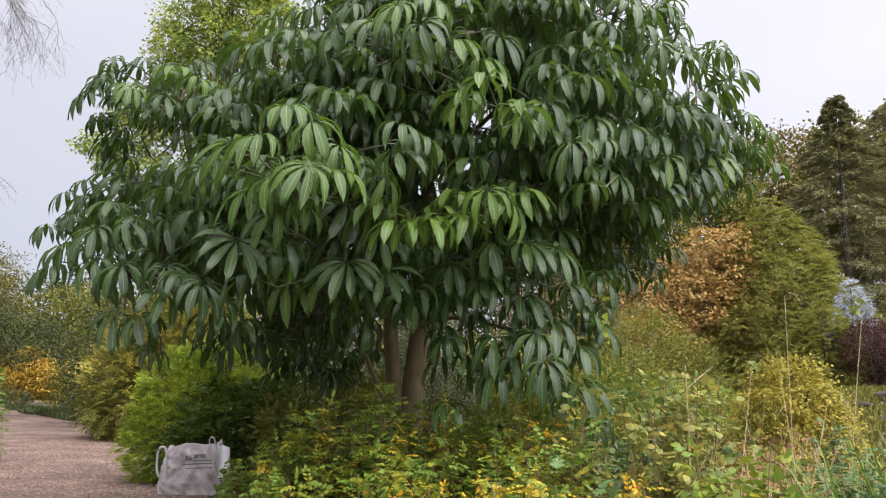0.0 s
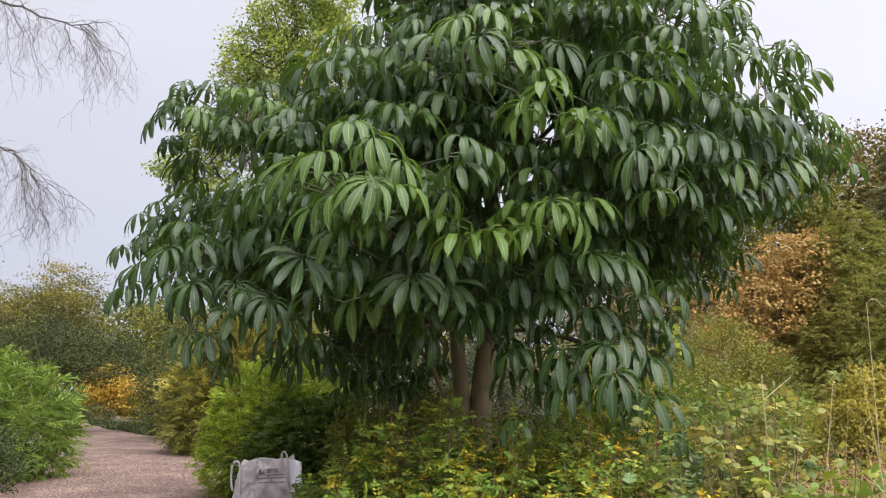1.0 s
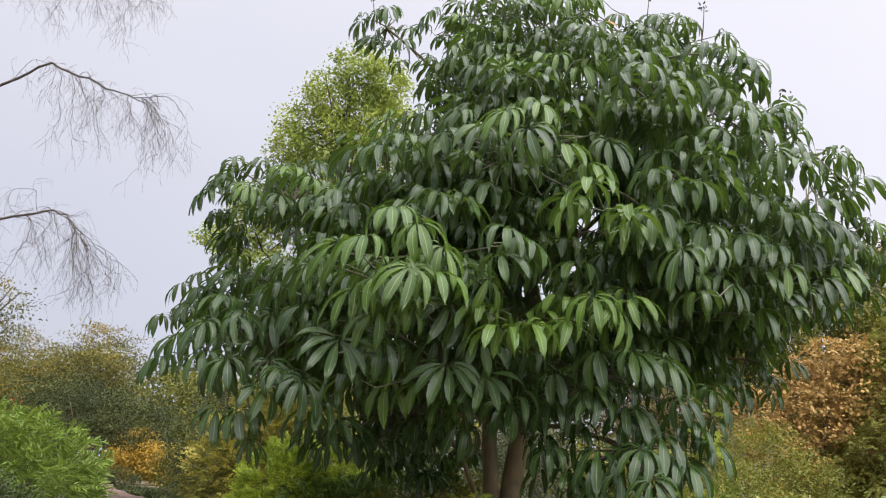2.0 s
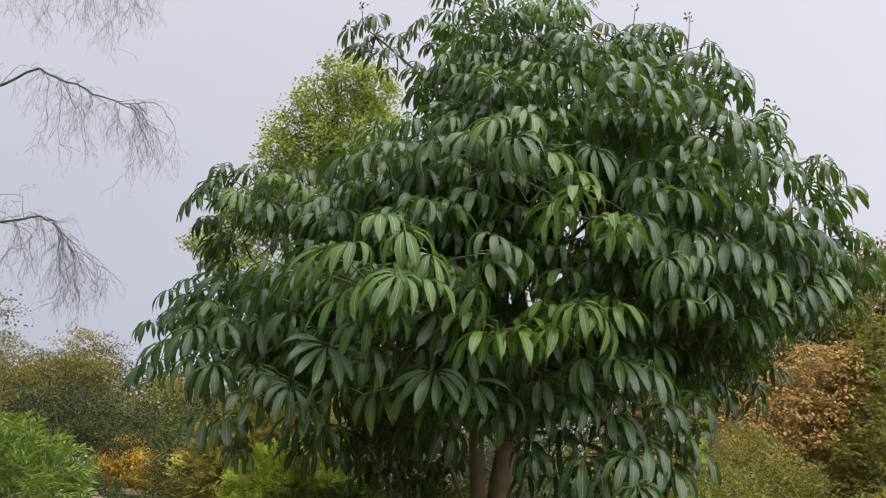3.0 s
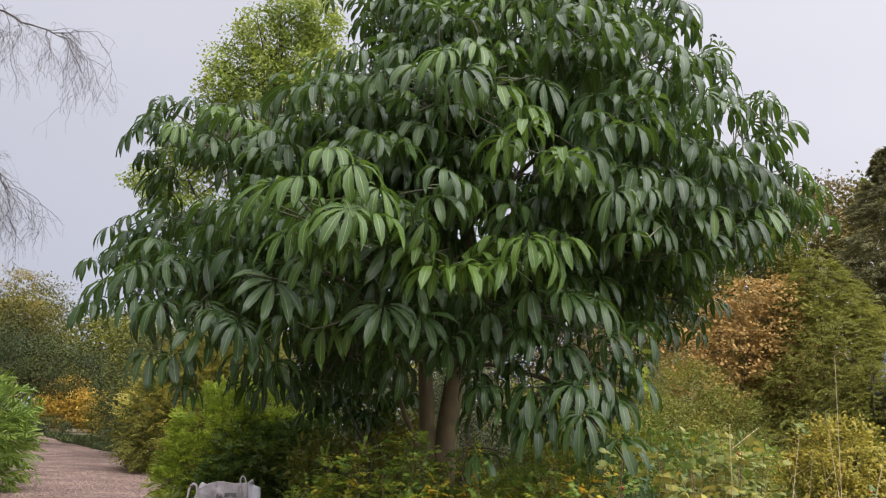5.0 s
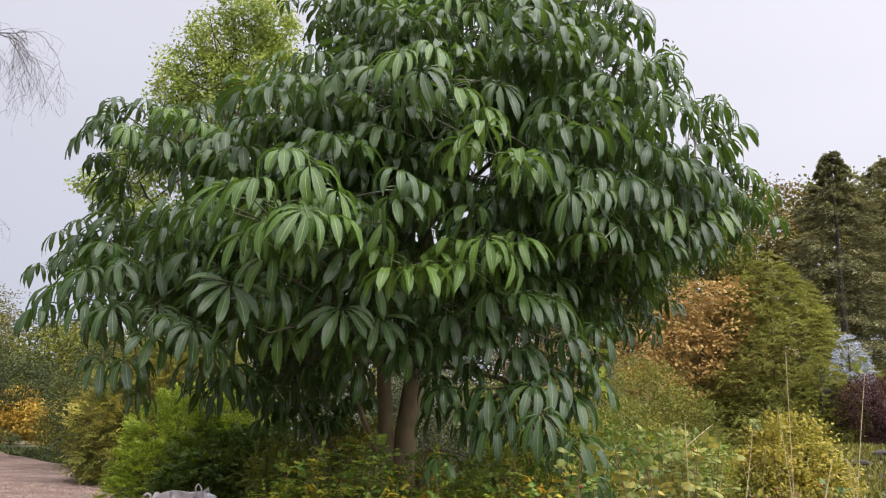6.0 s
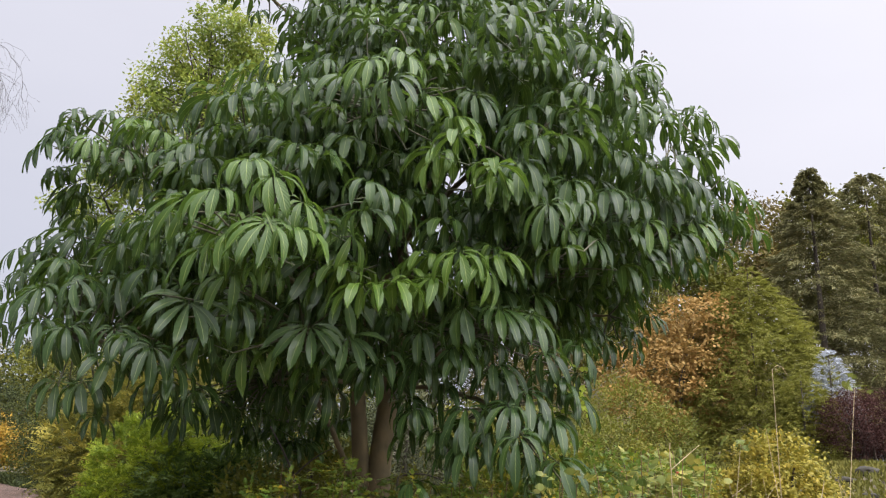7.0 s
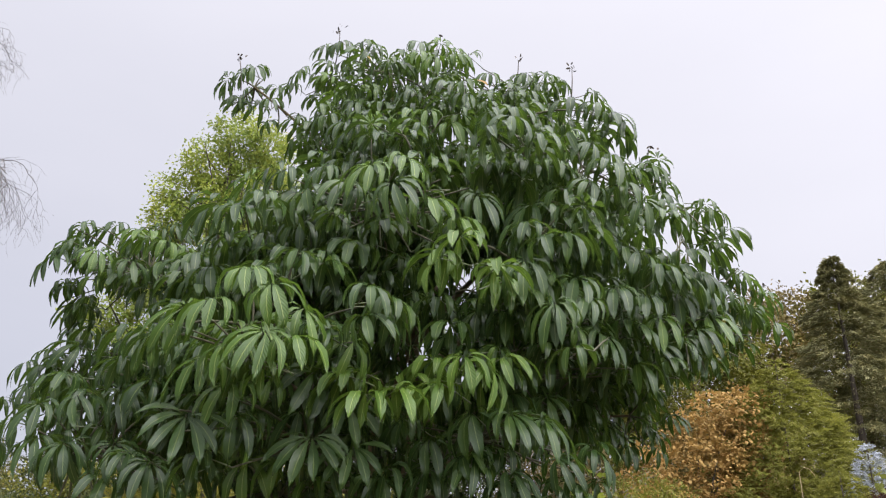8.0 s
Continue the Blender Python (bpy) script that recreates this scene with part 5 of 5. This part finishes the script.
for k, (x, y, n, h, w, sp) in enumerate([(3.0, 4.75, 60, 1.4, 0.035, 0.13), (3.3, 5.0, 60, 1.4, 0.035, 0.14), (2.8, 4.6, 30, 1.1, 0.03, 0.08)]):
    grass_clump("iris_clump", 300 + k, (x, y), n, h, w, sp, "clump of long green sword-shaped leaves", BAMBOO, 0.12, 0.35)
for k, (x, y, n, h) in enumerate([(3.0, 6.0, 140, 1.25), (3.7, 6.6, 140, 1.3), (2.5, 5.0, 80, 1.05), (1.4, 5.7, 90, 0.8), (0.6, 5.8, 90, 0.7), (4.2, 7.6, 160, 1.3), (-0.2, 6.0, 80, 0.6), (2.0, 5.0, 90, 0.9), (-0.6, 7.4, 120, 0.6), (0.5, 7.2, 140, 0.7), (1.1, 6.4, 140, 0.75), (-1.1, 9.0, 110, 0.5), (1.9, 6.0, 120, 0.9), (3.45, 7.5, 160, 1.0), (3.9, 7.9, 160, 1.0), (3.2, 6.9, 120, 0.9)]):
    grass_clump("dry_grass", 320 + k, (x, y), n, h, 0.008, 0.28, "clump of straw-coloured dry grass", DRY, 0.2, 0.7)
for k, (f, t, r, fk, lf, nd) in enumerate([((3.1, 6.0), (3.12, 6.0, 2.3), 0.006, 0, 0, 0.11), ((1.95, 5.2), (2.0, 5.2, 1.75), 0.007, 3, 0, 0), ((2.2, 5.2), (2.5, 5.3, 1.75), 0.006, 2, 6, 0),
                                       ((2.45, 5.0), (2.85, 5.0, 1.55), 0.007, 1, 0, 0), ((3.2, 5.6), (3.55, 5.7, 2.15), 0.006, 1, 9, 0), ((2.8, 5.2), (2.62, 5.2, 1.85), 0.005, 2, 5, 0),
                                       ((3.0, 5.1), (2.7, 5.0, 1.3), 0.006, 2, 0, 0), ((3.3, 5.2), (3.0, 5.1, 1.55), 0.005, 1, 0, 0), ((2.6, 5.5), (3.2, 5.5, 1.25), 0.006, 1, 0, 0)]):
    dry_stalk(340 + k, f, t, r, "pale dry upright flower stalk", 0.03, fk, lf, nd)
for k, (x, y, h, r, n) in enumerate([(3.5, 7.3, 1.15, 0.4, 18), (3.95, 7.7, 1.15, 0.4, 18), (3.1, 6.6, 1.0, 0.35, 16), (1.5, 5.9, 0.8, 0.35, 14), (0.3, 5.7, 0.65, 0.35, 14)]):
    rose_bush("withered_bush", 270 + k, (x, y), h, r, n, "withered brown thicket of stems and dead leaves", DEAD, 0.05, OVAL, 0, 2, 0.6, 2, 0.3)
stalk_rng = R(360)
for k in range(26):
    fx, fy = stalk_rng.uniform(2.0, 4.0), stalk_rng.uniform(5.0, 7.4)
    dry_stalk(361 + k, (fx, fy), (fx + stalk_rng.normal(0.05, 0.28), fy + stalk_rng.normal(0, 0.1), stalk_rng.uniform(1.0, 1.6)), stalk_rng.uniform(0.003, 0.005), "thin pale dry leaning stalk", 0.03, int(stalk_rng.integers(0, 3)))
shrub("olive_bush", R(77), (0.0, 12.4), [(0, 0, 0.8, 1.0, 0.8, 0.9), (-0.9, 0.3, 0.7, 0.9, 0.8, 0.8), (1.0, 0.4, 0.6, 0.8, 0.8, 0.7)], "olive-green shrub in the shade of the tree", OLIVE, 330, 24, 0.12, 0.1, 0.5, 0.1)
shrub("green_shrub", R(78), (3.2, 10.6), [(0, 0, 0.9, 1.2, 0.9, 0.9), (-1.2, 0.3, 0.8, 0.9, 0.8, 0.8), (1.2, 0.4, 0.8, 1.0, 0.8, 0.8)], "mixed green shrub behind the bed", ROSE_GREEN, 620, 26, 0.11, 0.075, 0.6, 0.1, 0.65)


# ---- builder's bag at the path edge ----
def build_bag():
    rng = R(90)
    c = np.array((-2.6, 12.45, 0.03))
    turn = math.radians(6)
    fabric = material("woven_sack")
    m, n, l, p = fabric
    weave = n.new("ShaderNodeTexWave")
    weave.inputs["Scale"].default_value, weave.inputs["Distortion"].default_value = 60.0, 1.5
    dirt = noise_node(n, l, 6.0, 8.0)
    r = ramp_node(n, [(0.3, (0.17, 0.14, 0.125)), (0.4, (0.28, 0.25, 0.24)), (0.58, (0.345, 0.31, 0.305)), (0.75, (0.44, 0.41, 0.41))])
    l.new(dirt.outputs["Fac"], r.inputs["Fac"])
    l.new(r.outputs["Color"], p.inputs["Base Color"])
    p.inputs["Roughness"].default_value = 0.75
    crease = noise_node(n, l, 13.0, 6.0)
    bump_node(n, l, crease.outputs["Fac"], 0.65, 0.04, p)
    bag = empty_thing("builders_bag", c, "grubby pale woven sack with loop handles and print", "bag")
    ca, sa = math.cos(turn), math.sin(turn)

    def out(v):
        return np.array((c[0] + v[0] * ca - v[1] * sa, c[1] + v[0] * sa + v[1] * ca, c[2] + v[2]))

    cols, rows = 120, 36
    fine_a = np.linspace(0, 2 * np.pi, 4001)
    px = 0.47 * np.sign(np.cos(fine_a)) * np.abs(np.cos(fine_a)) ** 0.32
    py = 0.27 * np.sign(np.sin(fine_a)) * np.abs(np.sin(fine_a)) ** 0.32
    run_l = np.concatenate([[0], np.cumsum(np.hypot(np.diff(px), np.diff(py)))])
    angles = np.interp(np.linspace(0, run_l[-1], cols + 1)[:-1], run_l, fine_a)
    V = []
    for i in range(rows):
        t = i / (rows - 1)
        for j in range(cols):
            a = float(angles[j])
            k = 0.32
            wx = 0.47 + 0.05 * math.sin(math.pi * t) - 0.03 * t + 0.05 * (1 - t)
            wy = 0.27 + 0.06 * math.sin(math.pi * t) - 0.1 * t
            x = wx * math.copysign(abs(math.cos(a)) ** k, math.cos(a))
            y = wy * math.copysign(abs(math.sin(a)) ** k, math.sin(a))
            f = noise.noise(Vector((x * 4.2, y * 4.2, t * 3.1))) * 0.04 - abs(noise.noise(Vector((x * 5 + t * 3, y * 5, t * 4)))) * 0.07
            f += 0.016 * math.sin(13 * x + 5 * t + 4 * noise.noise(Vector((x * 2, t * 2, 3))))
            y += f * (1 if math.sin(a) > 0 else -1) - 0.1 * (t - 0.4)
            x += 0.6 * f
            z = 0.75 * t * (1 + 0.07 * x) + 0.05 * noise.noise(Vector((x * 3, y * 3, 9))) * t + (0.03 if t > 0.95 else 0) * math.sin(a * 3)
            V.append(out((x + 0.04 * t, y, max(0.0, z))))
    T = []
    for i in range(rows - 1):
        for j in range(cols):
            a, b = i * cols + j, i * cols + (j + 1) % cols
            T += [(a, b, b + cols), (a, b + cols, a + cols)]
    V.append(out((0, 0, 0.01)))
    T += [((j + 1) % cols, j, len(V) - 1) for j in range(cols)]
    V.append(out((0.03, -0.02, 0.5)))
    T += [((rows - 1) * cols + j, (rows - 1) * cols + (j + 1) % cols, len(V) - 1) for j in range(cols)]
    part("body", mesh_np("body", np.array(V), np.array(T), [m], smooth=True), bag)
    strap = plain("grey_strap", (0.42, 0.37, 0.36), 0.7)

    def loop(name, pts, w):
        P = np.array([out(q) for q in pts])
        t = np.linspace(0, 1, 22)
        u = np.linspace(0, 1, len(P))
        Q = np.stack([np.interp(t, u, P[:, k]) for k in range(3)], 1)
        for _ in range(2):
            Q[1:-1] = (Q[:-2] + 2 * Q[1:-1] + Q[2:]) / 4
        part(name, tubes(name, [(Q, np.full(22, w))], [strap], 6), bag, "grey webbing loop handle")

    loop("handle", [(-0.4, -0.34, 0.25), (-0.4, -0.35, 0.62), (-0.43, -0.35, 0.73), (-0.5, -0.33, 0.75), (-0.56, -0.31, 0.66), (-0.56, -0.3, 0.4), (-0.52, -0.3, 0.3)], 0.02)
    loop("handle", [(0.42, -0.34, 0.3), (0.33, -0.37, 0.6), (0.27, -0.38, 0.84), (0.32, -0.36, 0.9), (0.37, -0.35, 0.84), (0.42, -0.36, 0.6), (0.46, -0.35, 0.3)], 0.014)
    white = plain("white_sack_flap", (0.66, 0.64, 0.68), 0.7, 0.1)
    gx, gz = np.meshgrid(np.linspace(0, 1, 9), np.linspace(0, 1, 9))
    fl = np.stack([0.42 + 0.2 * gx + 0.03 * (1 - gz), -0.36 + 0.05 * np.sin(gx * 5) * gz + 0.1 * gx, 0.28 + 0.5 * gz - 0.06 * gx * gz], 2).reshape(-1, 3)
    i = (np.arange(8)[:, None] * 9 + np.arange(8)[None]).ravel()
    FT = np.concatenate([np.stack([i, i + 1, i + 10], 1), np.stack([i, i + 10, i + 9], 1)])
    flap = part("flap", mesh_np("flap", np.array([out(q) for q in fl]), FT, [white], smooth=True), bag, "white folded side flap")
    solid = flap.modifiers.new("thickness", "SOLIDIFY")
    solid.thickness = 0.008
    # faded print: a leaf-shaped mark and bars for the lines of writing
    ink = plain("faded_ink", (0.13, 0.13, 0.135), 0.8, 0.6, 60.0)
    for name, x0, x1, z0, z1 in (("print_mark", -0.14, -0.03, 0.52, 0.62), ("print_bar", 0.0, 0.19, 0.56, 0.62), ("print_bar", 0.0, 0.32, 0.515, 0.53), ("print_bar", -0.16, 0.36, 0.47, 0.488), ("print_bar", -0.12, 0.33, 0.41, 0.424)):
        k = 24
        xs = np.linspace(x0, x1, k)
        t = np.array((z0, z1)) / 0.75
        Q = []
        for xx in xs:
            for tt in t:
                sh = 1.0
                if name == "print_mark":
                    q = (xx - x0) / (x1 - x0)
                    sh = 0.35 + 0.65 * abs(math.sin(q * math.pi * 2.5))
                zc = (z0 + z1) / 2
                z = zc + (tt * 0.75 - zc) * sh
                tz = z / 0.75
                wy = 0.27 + 0.06 * math.sin(math.pi * tz) - 0.1 * tz
                y = -wy
                f = noise.noise(Vector((xx * 4.2, y * 4.2, tz * 3.1))) * 0.04 - abs(noise.noise(Vector((xx * 5 + tz * 3, y * 5, tz * 4)))) * 0.07
                f += 0.016 * math.sin(13 * xx + 5 * tz + 4 * noise.noise(Vector((xx * 2, tz * 2, 3))))
                Q.append(out((xx + 0.04 * tz, y - f - 0.1 * (tz - 0.4) - 0.012, z * (1 + 0.07 * xx))))
        j = np.arange(k - 1) * 2
        PT = np.concatenate([np.stack([j, j + 2, j + 3], 1), np.stack([j, j + 3, j + 1], 1)])
        part(name, mesh_np(name, np.array(Q), PT, [ink]), bag, "faded dark print")
    bag.scale = (0.84, 0.84, 0.93)
    return bag


build_bag()


# ---- weeping birch with bare twigs ----
def build_birch():
    rng = R(81)
    x, y = -9.2, 11.2
    birch = empty_thing("birch_tree", (x, y, 0), "birch tree with thin bare hanging twigs", "tree")
    part("trunk", tubes("trunk", [(bend((x, y, -0.2), (x + 0.2, y, 9.5), 0, rng, 9, 0.01), np.linspace(0.2, 0.07, 9))], [BARK], 10), birch)
    limbs = [[(-9.0, 11.1, 6.0), (-7.1, 10.6, 6.8), (-6.45, 10.5, 7.15), (-5.9, 10.5, 6.95), (-5.35, 10.5, 6.72), (-4.95, 10.5, 6.66), (-4.65, 10.4, 6.45)],
             [(-9.05, 11.1, 4.2), (-7.6, 10.8, 4.6), (-6.5, 10.5, 4.78), (-5.95, 10.5, 4.93), (-5.7, 10.5, 4.85), (-5.5, 10.5, 4.6), (-5.35, 10.5, 4.35)],
             [(-9.0, 11.1, 7.4), (-7.8, 10.7, 8.3), (-6.8, 10.4, 8.75), (-6.0, 10.4, 8.85), (-5.2, 10.4, 8.6)]]
    for run in limbs:
        P = np.array(run)
        t = np.linspace(0, 1, 24)
        u = np.linspace(0, 1, len(P))
        Q = np.stack([np.interp(t, u, P[:, c]) for c in range(3)], 1)
        k = np.array((0.25, 0.5, 0.25))
        for c in range(3):
            Q[1:-1, c] = np.convolve(Q[:, c], k, "valid")
        Q[1:-1] += rng.normal(0, 0.018, (22, 3))
        limb = part("limb", tubes("limb", [(Q, np.linspace(0.024, 0.004, 24))], [TWIG], 6), birch)
        runs = []
        tangent = unit(np.gradient(Q, axis=0))

        def grow(start, way, steps, length, thick, droop, level):
            pts, d = [start], unit(way)
            for _ in range(steps):
                d = unit(d + rng.normal(0, 0.3, 3) * (1, 0.6, 1) + np.array((0.03, 0, -droop)))
                pts.append(pts[-1] + d * length * rng.uniform(0.6, 1.4))
            pts = np.array(pts)
            runs.append((pts, np.linspace(thick, max(0.0013, thick * 0.35), len(pts))))
            if level < 2:
                for m in range(1, len(pts) - 1):
                    if rng.random() < (0.75 if level == 0 else 0.45):
                        side = np.cross(pts[m + 1] - pts[m], (0, 1.0, 0)) * rng.choice((-1, 1))
                        grow(pts[m], unit(pts[m + 1] - pts[m]) * 0.8 + unit(side) * 0.8, int(rng.integers(4, 8)), length * 0.75, thick * 0.5, droop * 1.1, level + 1)

        for i in range(24):
            j = int(24 * (0.2 + 0.8 * rng.random() ** 0.75)) - 1
            side = np.array((0.1, rng.normal(0, 0.5), rng.normal(-0.15, 0.55)))
            grow(Q[j], tangent[j] * 0.7 + side, int(rng.integers(8, 17)), 0.082, 0.005, 0.27, 0)
        ob = new("twig_spray", tubes("twig_spray", runs, [TWIG], 3))
        ob.parent = limb
        tagged(ob, kind="stuff")
    return birch


build_birch()


# ---- rockery and lawn on the bank ----
STONE = plain("grey_stone", (0.026, 0.022, 0.012), 0.9, 0.35, 6.0, 0.6)
LAWN = foliage("mossy_grass", [(0.05, 0.06, 0.01), (0.11, 0.105, 0.018), (0.19, 0.165, 0.035)], 0.8, 0.2)


def stone(seed, at, size, label):
    rng = R(seed)
    bm = bmesh.new()
    bmesh.ops.create_icosphere(bm, subdivisions=3, radius=1.0)
    off = Vector(rng.uniform(0, 50, 3))
    for v in bm.verts:
        k = 1 + 0.35 * noise.noise(v.co * 1.3 + off) + 0.12 * noise.noise(v.co * 4 + off)
        v.co = Vector((v.co.x * size[0] * k, v.co.y * size[1] * k, v.co.z * size[2] * k))
    me = bpy.data.meshes.new("garden_stone")
    bm.to_mesh(me)
    bm.free()
    me.materials.append(STONE)
    ob = new("garden_stone", me)
    ob.location = (at[0], at[1], float(ground_z(*at)) + size[2] * 0.25)
    ob.rotation_euler = (0, 0, rng.uniform(0, 6))
    return tagged(ob, label, "stone", "stones of the rockery")


for k, (x, y, sx, sz) in enumerate([(12.6, 20.5, 0.6, 0.35), (13.8, 21.4, 0.8, 0.4), (14.8, 22.0, 0.6, 0.3), (11.4, 20.8, 0.5, 0.28), (15.6, 21.0, 0.7, 0.35), (12.0, 18.6, 0.5, 0.25), (16.6, 23.0, 0.8, 0.4)]):
    stone(400 + k, (x, y), (sx * 0.45, sx * 0.35, sz * 0.42), "weathered grey rockery stone in grass")


def build_lawn():
    rng = R(95)
    n = 40000
    x, y = rng.uniform(6, 26, n), rng.uniform(12, 34, n)
    P = np.stack([x, y, ground_z(x, y) - 0.01], 1)
    D = rng.normal(0, 0.5, (n, 3)) + (0, 0, 1)
    L = rng.uniform(0.1, 0.28, n)
    return tagged(new("lawn", leaves("lawn", P, D, rng.normal(0, 1, (n, 3)), L, L * 0.35, [LAWN])), "mossy yellow-green grass on the bank", "grass", kind="stuff")


build_lawn()


# ---- small stems under the tree ----
def climbing_shoot():
    rng = R(97)
    ob = empty_thing("climbing_shoot", (1.9, 7.4, 0), "thin climbing shoot with lime-yellow leaves", "climber")
    run = bend((1.85, 7.5, -0.03), (1.98, 7.35, 2.3), 0.02, rng, 10, 0.03)
    part("stem", tubes("stem", [(run, np.linspace(0.007, 0.003, 10))], [CANE], 5), ob)
    for k in range(16):
        P = np.array([run[-1] + rng.normal(0, 1, 3) * (0.07, 0.05, 0.13) + (0, -0.03, -0.12)])
        L = rng.uniform(0.06, 0.1, 1)
        part("leaf", leaves("leaf", P, rng.normal(0, 1, (1, 3)) + (0, 0, -0.4), rng.normal(0, 0.5, (1, 3)) + (0, -0.6, 0.8), L, L * 0.85, [LIME], LOBED), ob)


LIME = foliage("lime_leaf", [(0.2, 0.28, 0.03), (0.35, 0.42, 0.05), (0.5, 0.48, 0.06)], 0.5, 0.4)
climbing_shoot()


def arching_stem(seed, a, b, sag, radius):
    ob = empty_thing("arching_stem", (a[0], a[1], 0), "dark bare arching stem under the tree", "stem")
    rng = R(seed)
    base = bend((a[0], a[1], -0.03), a, 0, rng, 6, 0.02)
    part("stem", tubes("stem", [(np.concatenate([base[:-1], bend(a, b, sag, rng, 10, 0.01)]), np.linspace(radius, radius * 0.5, 15))], [TWIG], 6), ob)


arching_stem(98, (0.62, 9.3, 1.42), (1.15, 9.2, 1.36), 0.22, 0.016)
arching_stem(99, (-0.6, 10.4, 1.3), (-0.1, 10.3, 1.7), 0.15, 0.014)
arching_stem(100, (-0.45, 10.6, 1.2), (-0.85, 10.5, 1.95), 0.05, 0.02)


# ---- loose stones of the path ----
PEBBLE = foliage("pebble", [(0.045, 0.029, 0.022), (0.14, 0.094, 0.074), (0.32, 0.24, 0.2)], 0.85, 0.0, 0.2)


def build_pebbles():
    rng = R(110)
    n = 11000
    y = 8.5 + 15.0 * rng.random(n) ** 1.2
    l, r = path_edges(y)
    x = l + (r - l) * rng.random(n)
    s = (x - l) / (r - l)
    P = np.stack([x, y, ground_z(x, y) + 0.034 + 0.05 * np.sin(np.pi * s)], 1)
    V0 = np.array([(1, 0, 0), (-1, 0, 0), (0, 1, 0), (0, -1, 0), (0, 0, 1), (0, 0, -0.4)], float)
    F0 = np.array([(0, 2, 4), (2, 1, 4), (1, 3, 4), (3, 0, 4), (2, 0, 5), (1, 2, 5), (3, 1, 5), (0, 3, 5)])
    a = rng.uniform(0, 6.28, n)
    size = rng.uniform(0.007, 0.019, (n, 1)) * np.array((1.2, 0.9, 0.7)) * rng.uniform(0.7, 1.3, (n, 3))
    Q = V0[None] * size[:, None]
    Q = np.stack([Q[..., 0] * np.cos(a)[:, None] - Q[..., 1] * np.sin(a)[:, None], Q[..., 0] * np.sin(a)[:, None] + Q[..., 1] * np.cos(a)[:, None], Q[..., 2]], 2) + P[:, None]
    T = (F0[None] + (np.arange(n) * 6)[:, None, None]).reshape(-1, 3)
    return tagged(new("gravel", mesh_np("gravel", Q.reshape(-1, 3), T, [PEBBLE])), "loose pinkish gravel stones on the path", "gravel", kind="stuff")


build_pebbles()


# ---- fallen leaves ----
LITTER = foliage("fallen_leaf", [(0.09, 0.05, 0.02), (0.24, 0.13, 0.04), (0.42, 0.27, 0.07)], 0.7, 0.1, 0.3)


def build_litter():
    rng = R(120)
    n = 9000
    x, y = rng.uniform(-2.2, 5.5, n), rng.uniform(4.2, 13.5, n)
    keep = x > path_edges(y)[1] - 0.25
    x, y = x[keep], y[keep]
    n = len(x)
    P = np.stack([x, y, ground_z(x, y) + rng.uniform(0.01, 0.05, n)], 1)
    D = rng.normal(0, 1, (n, 3)) * (1, 1, 0.2)
    L = rng.uniform(0.04, 0.1, n)
    return tagged(new("fallen_leaves", leaves("fallen_leaves", P, D, rng.normal(0, 0.3, (n, 3)) + (0, 0, 1), L, L * 0.6, [LITTER], OVAL)), "brown and orange fallen leaves on soil", "fallen leaves", kind="stuff")


build_litter()
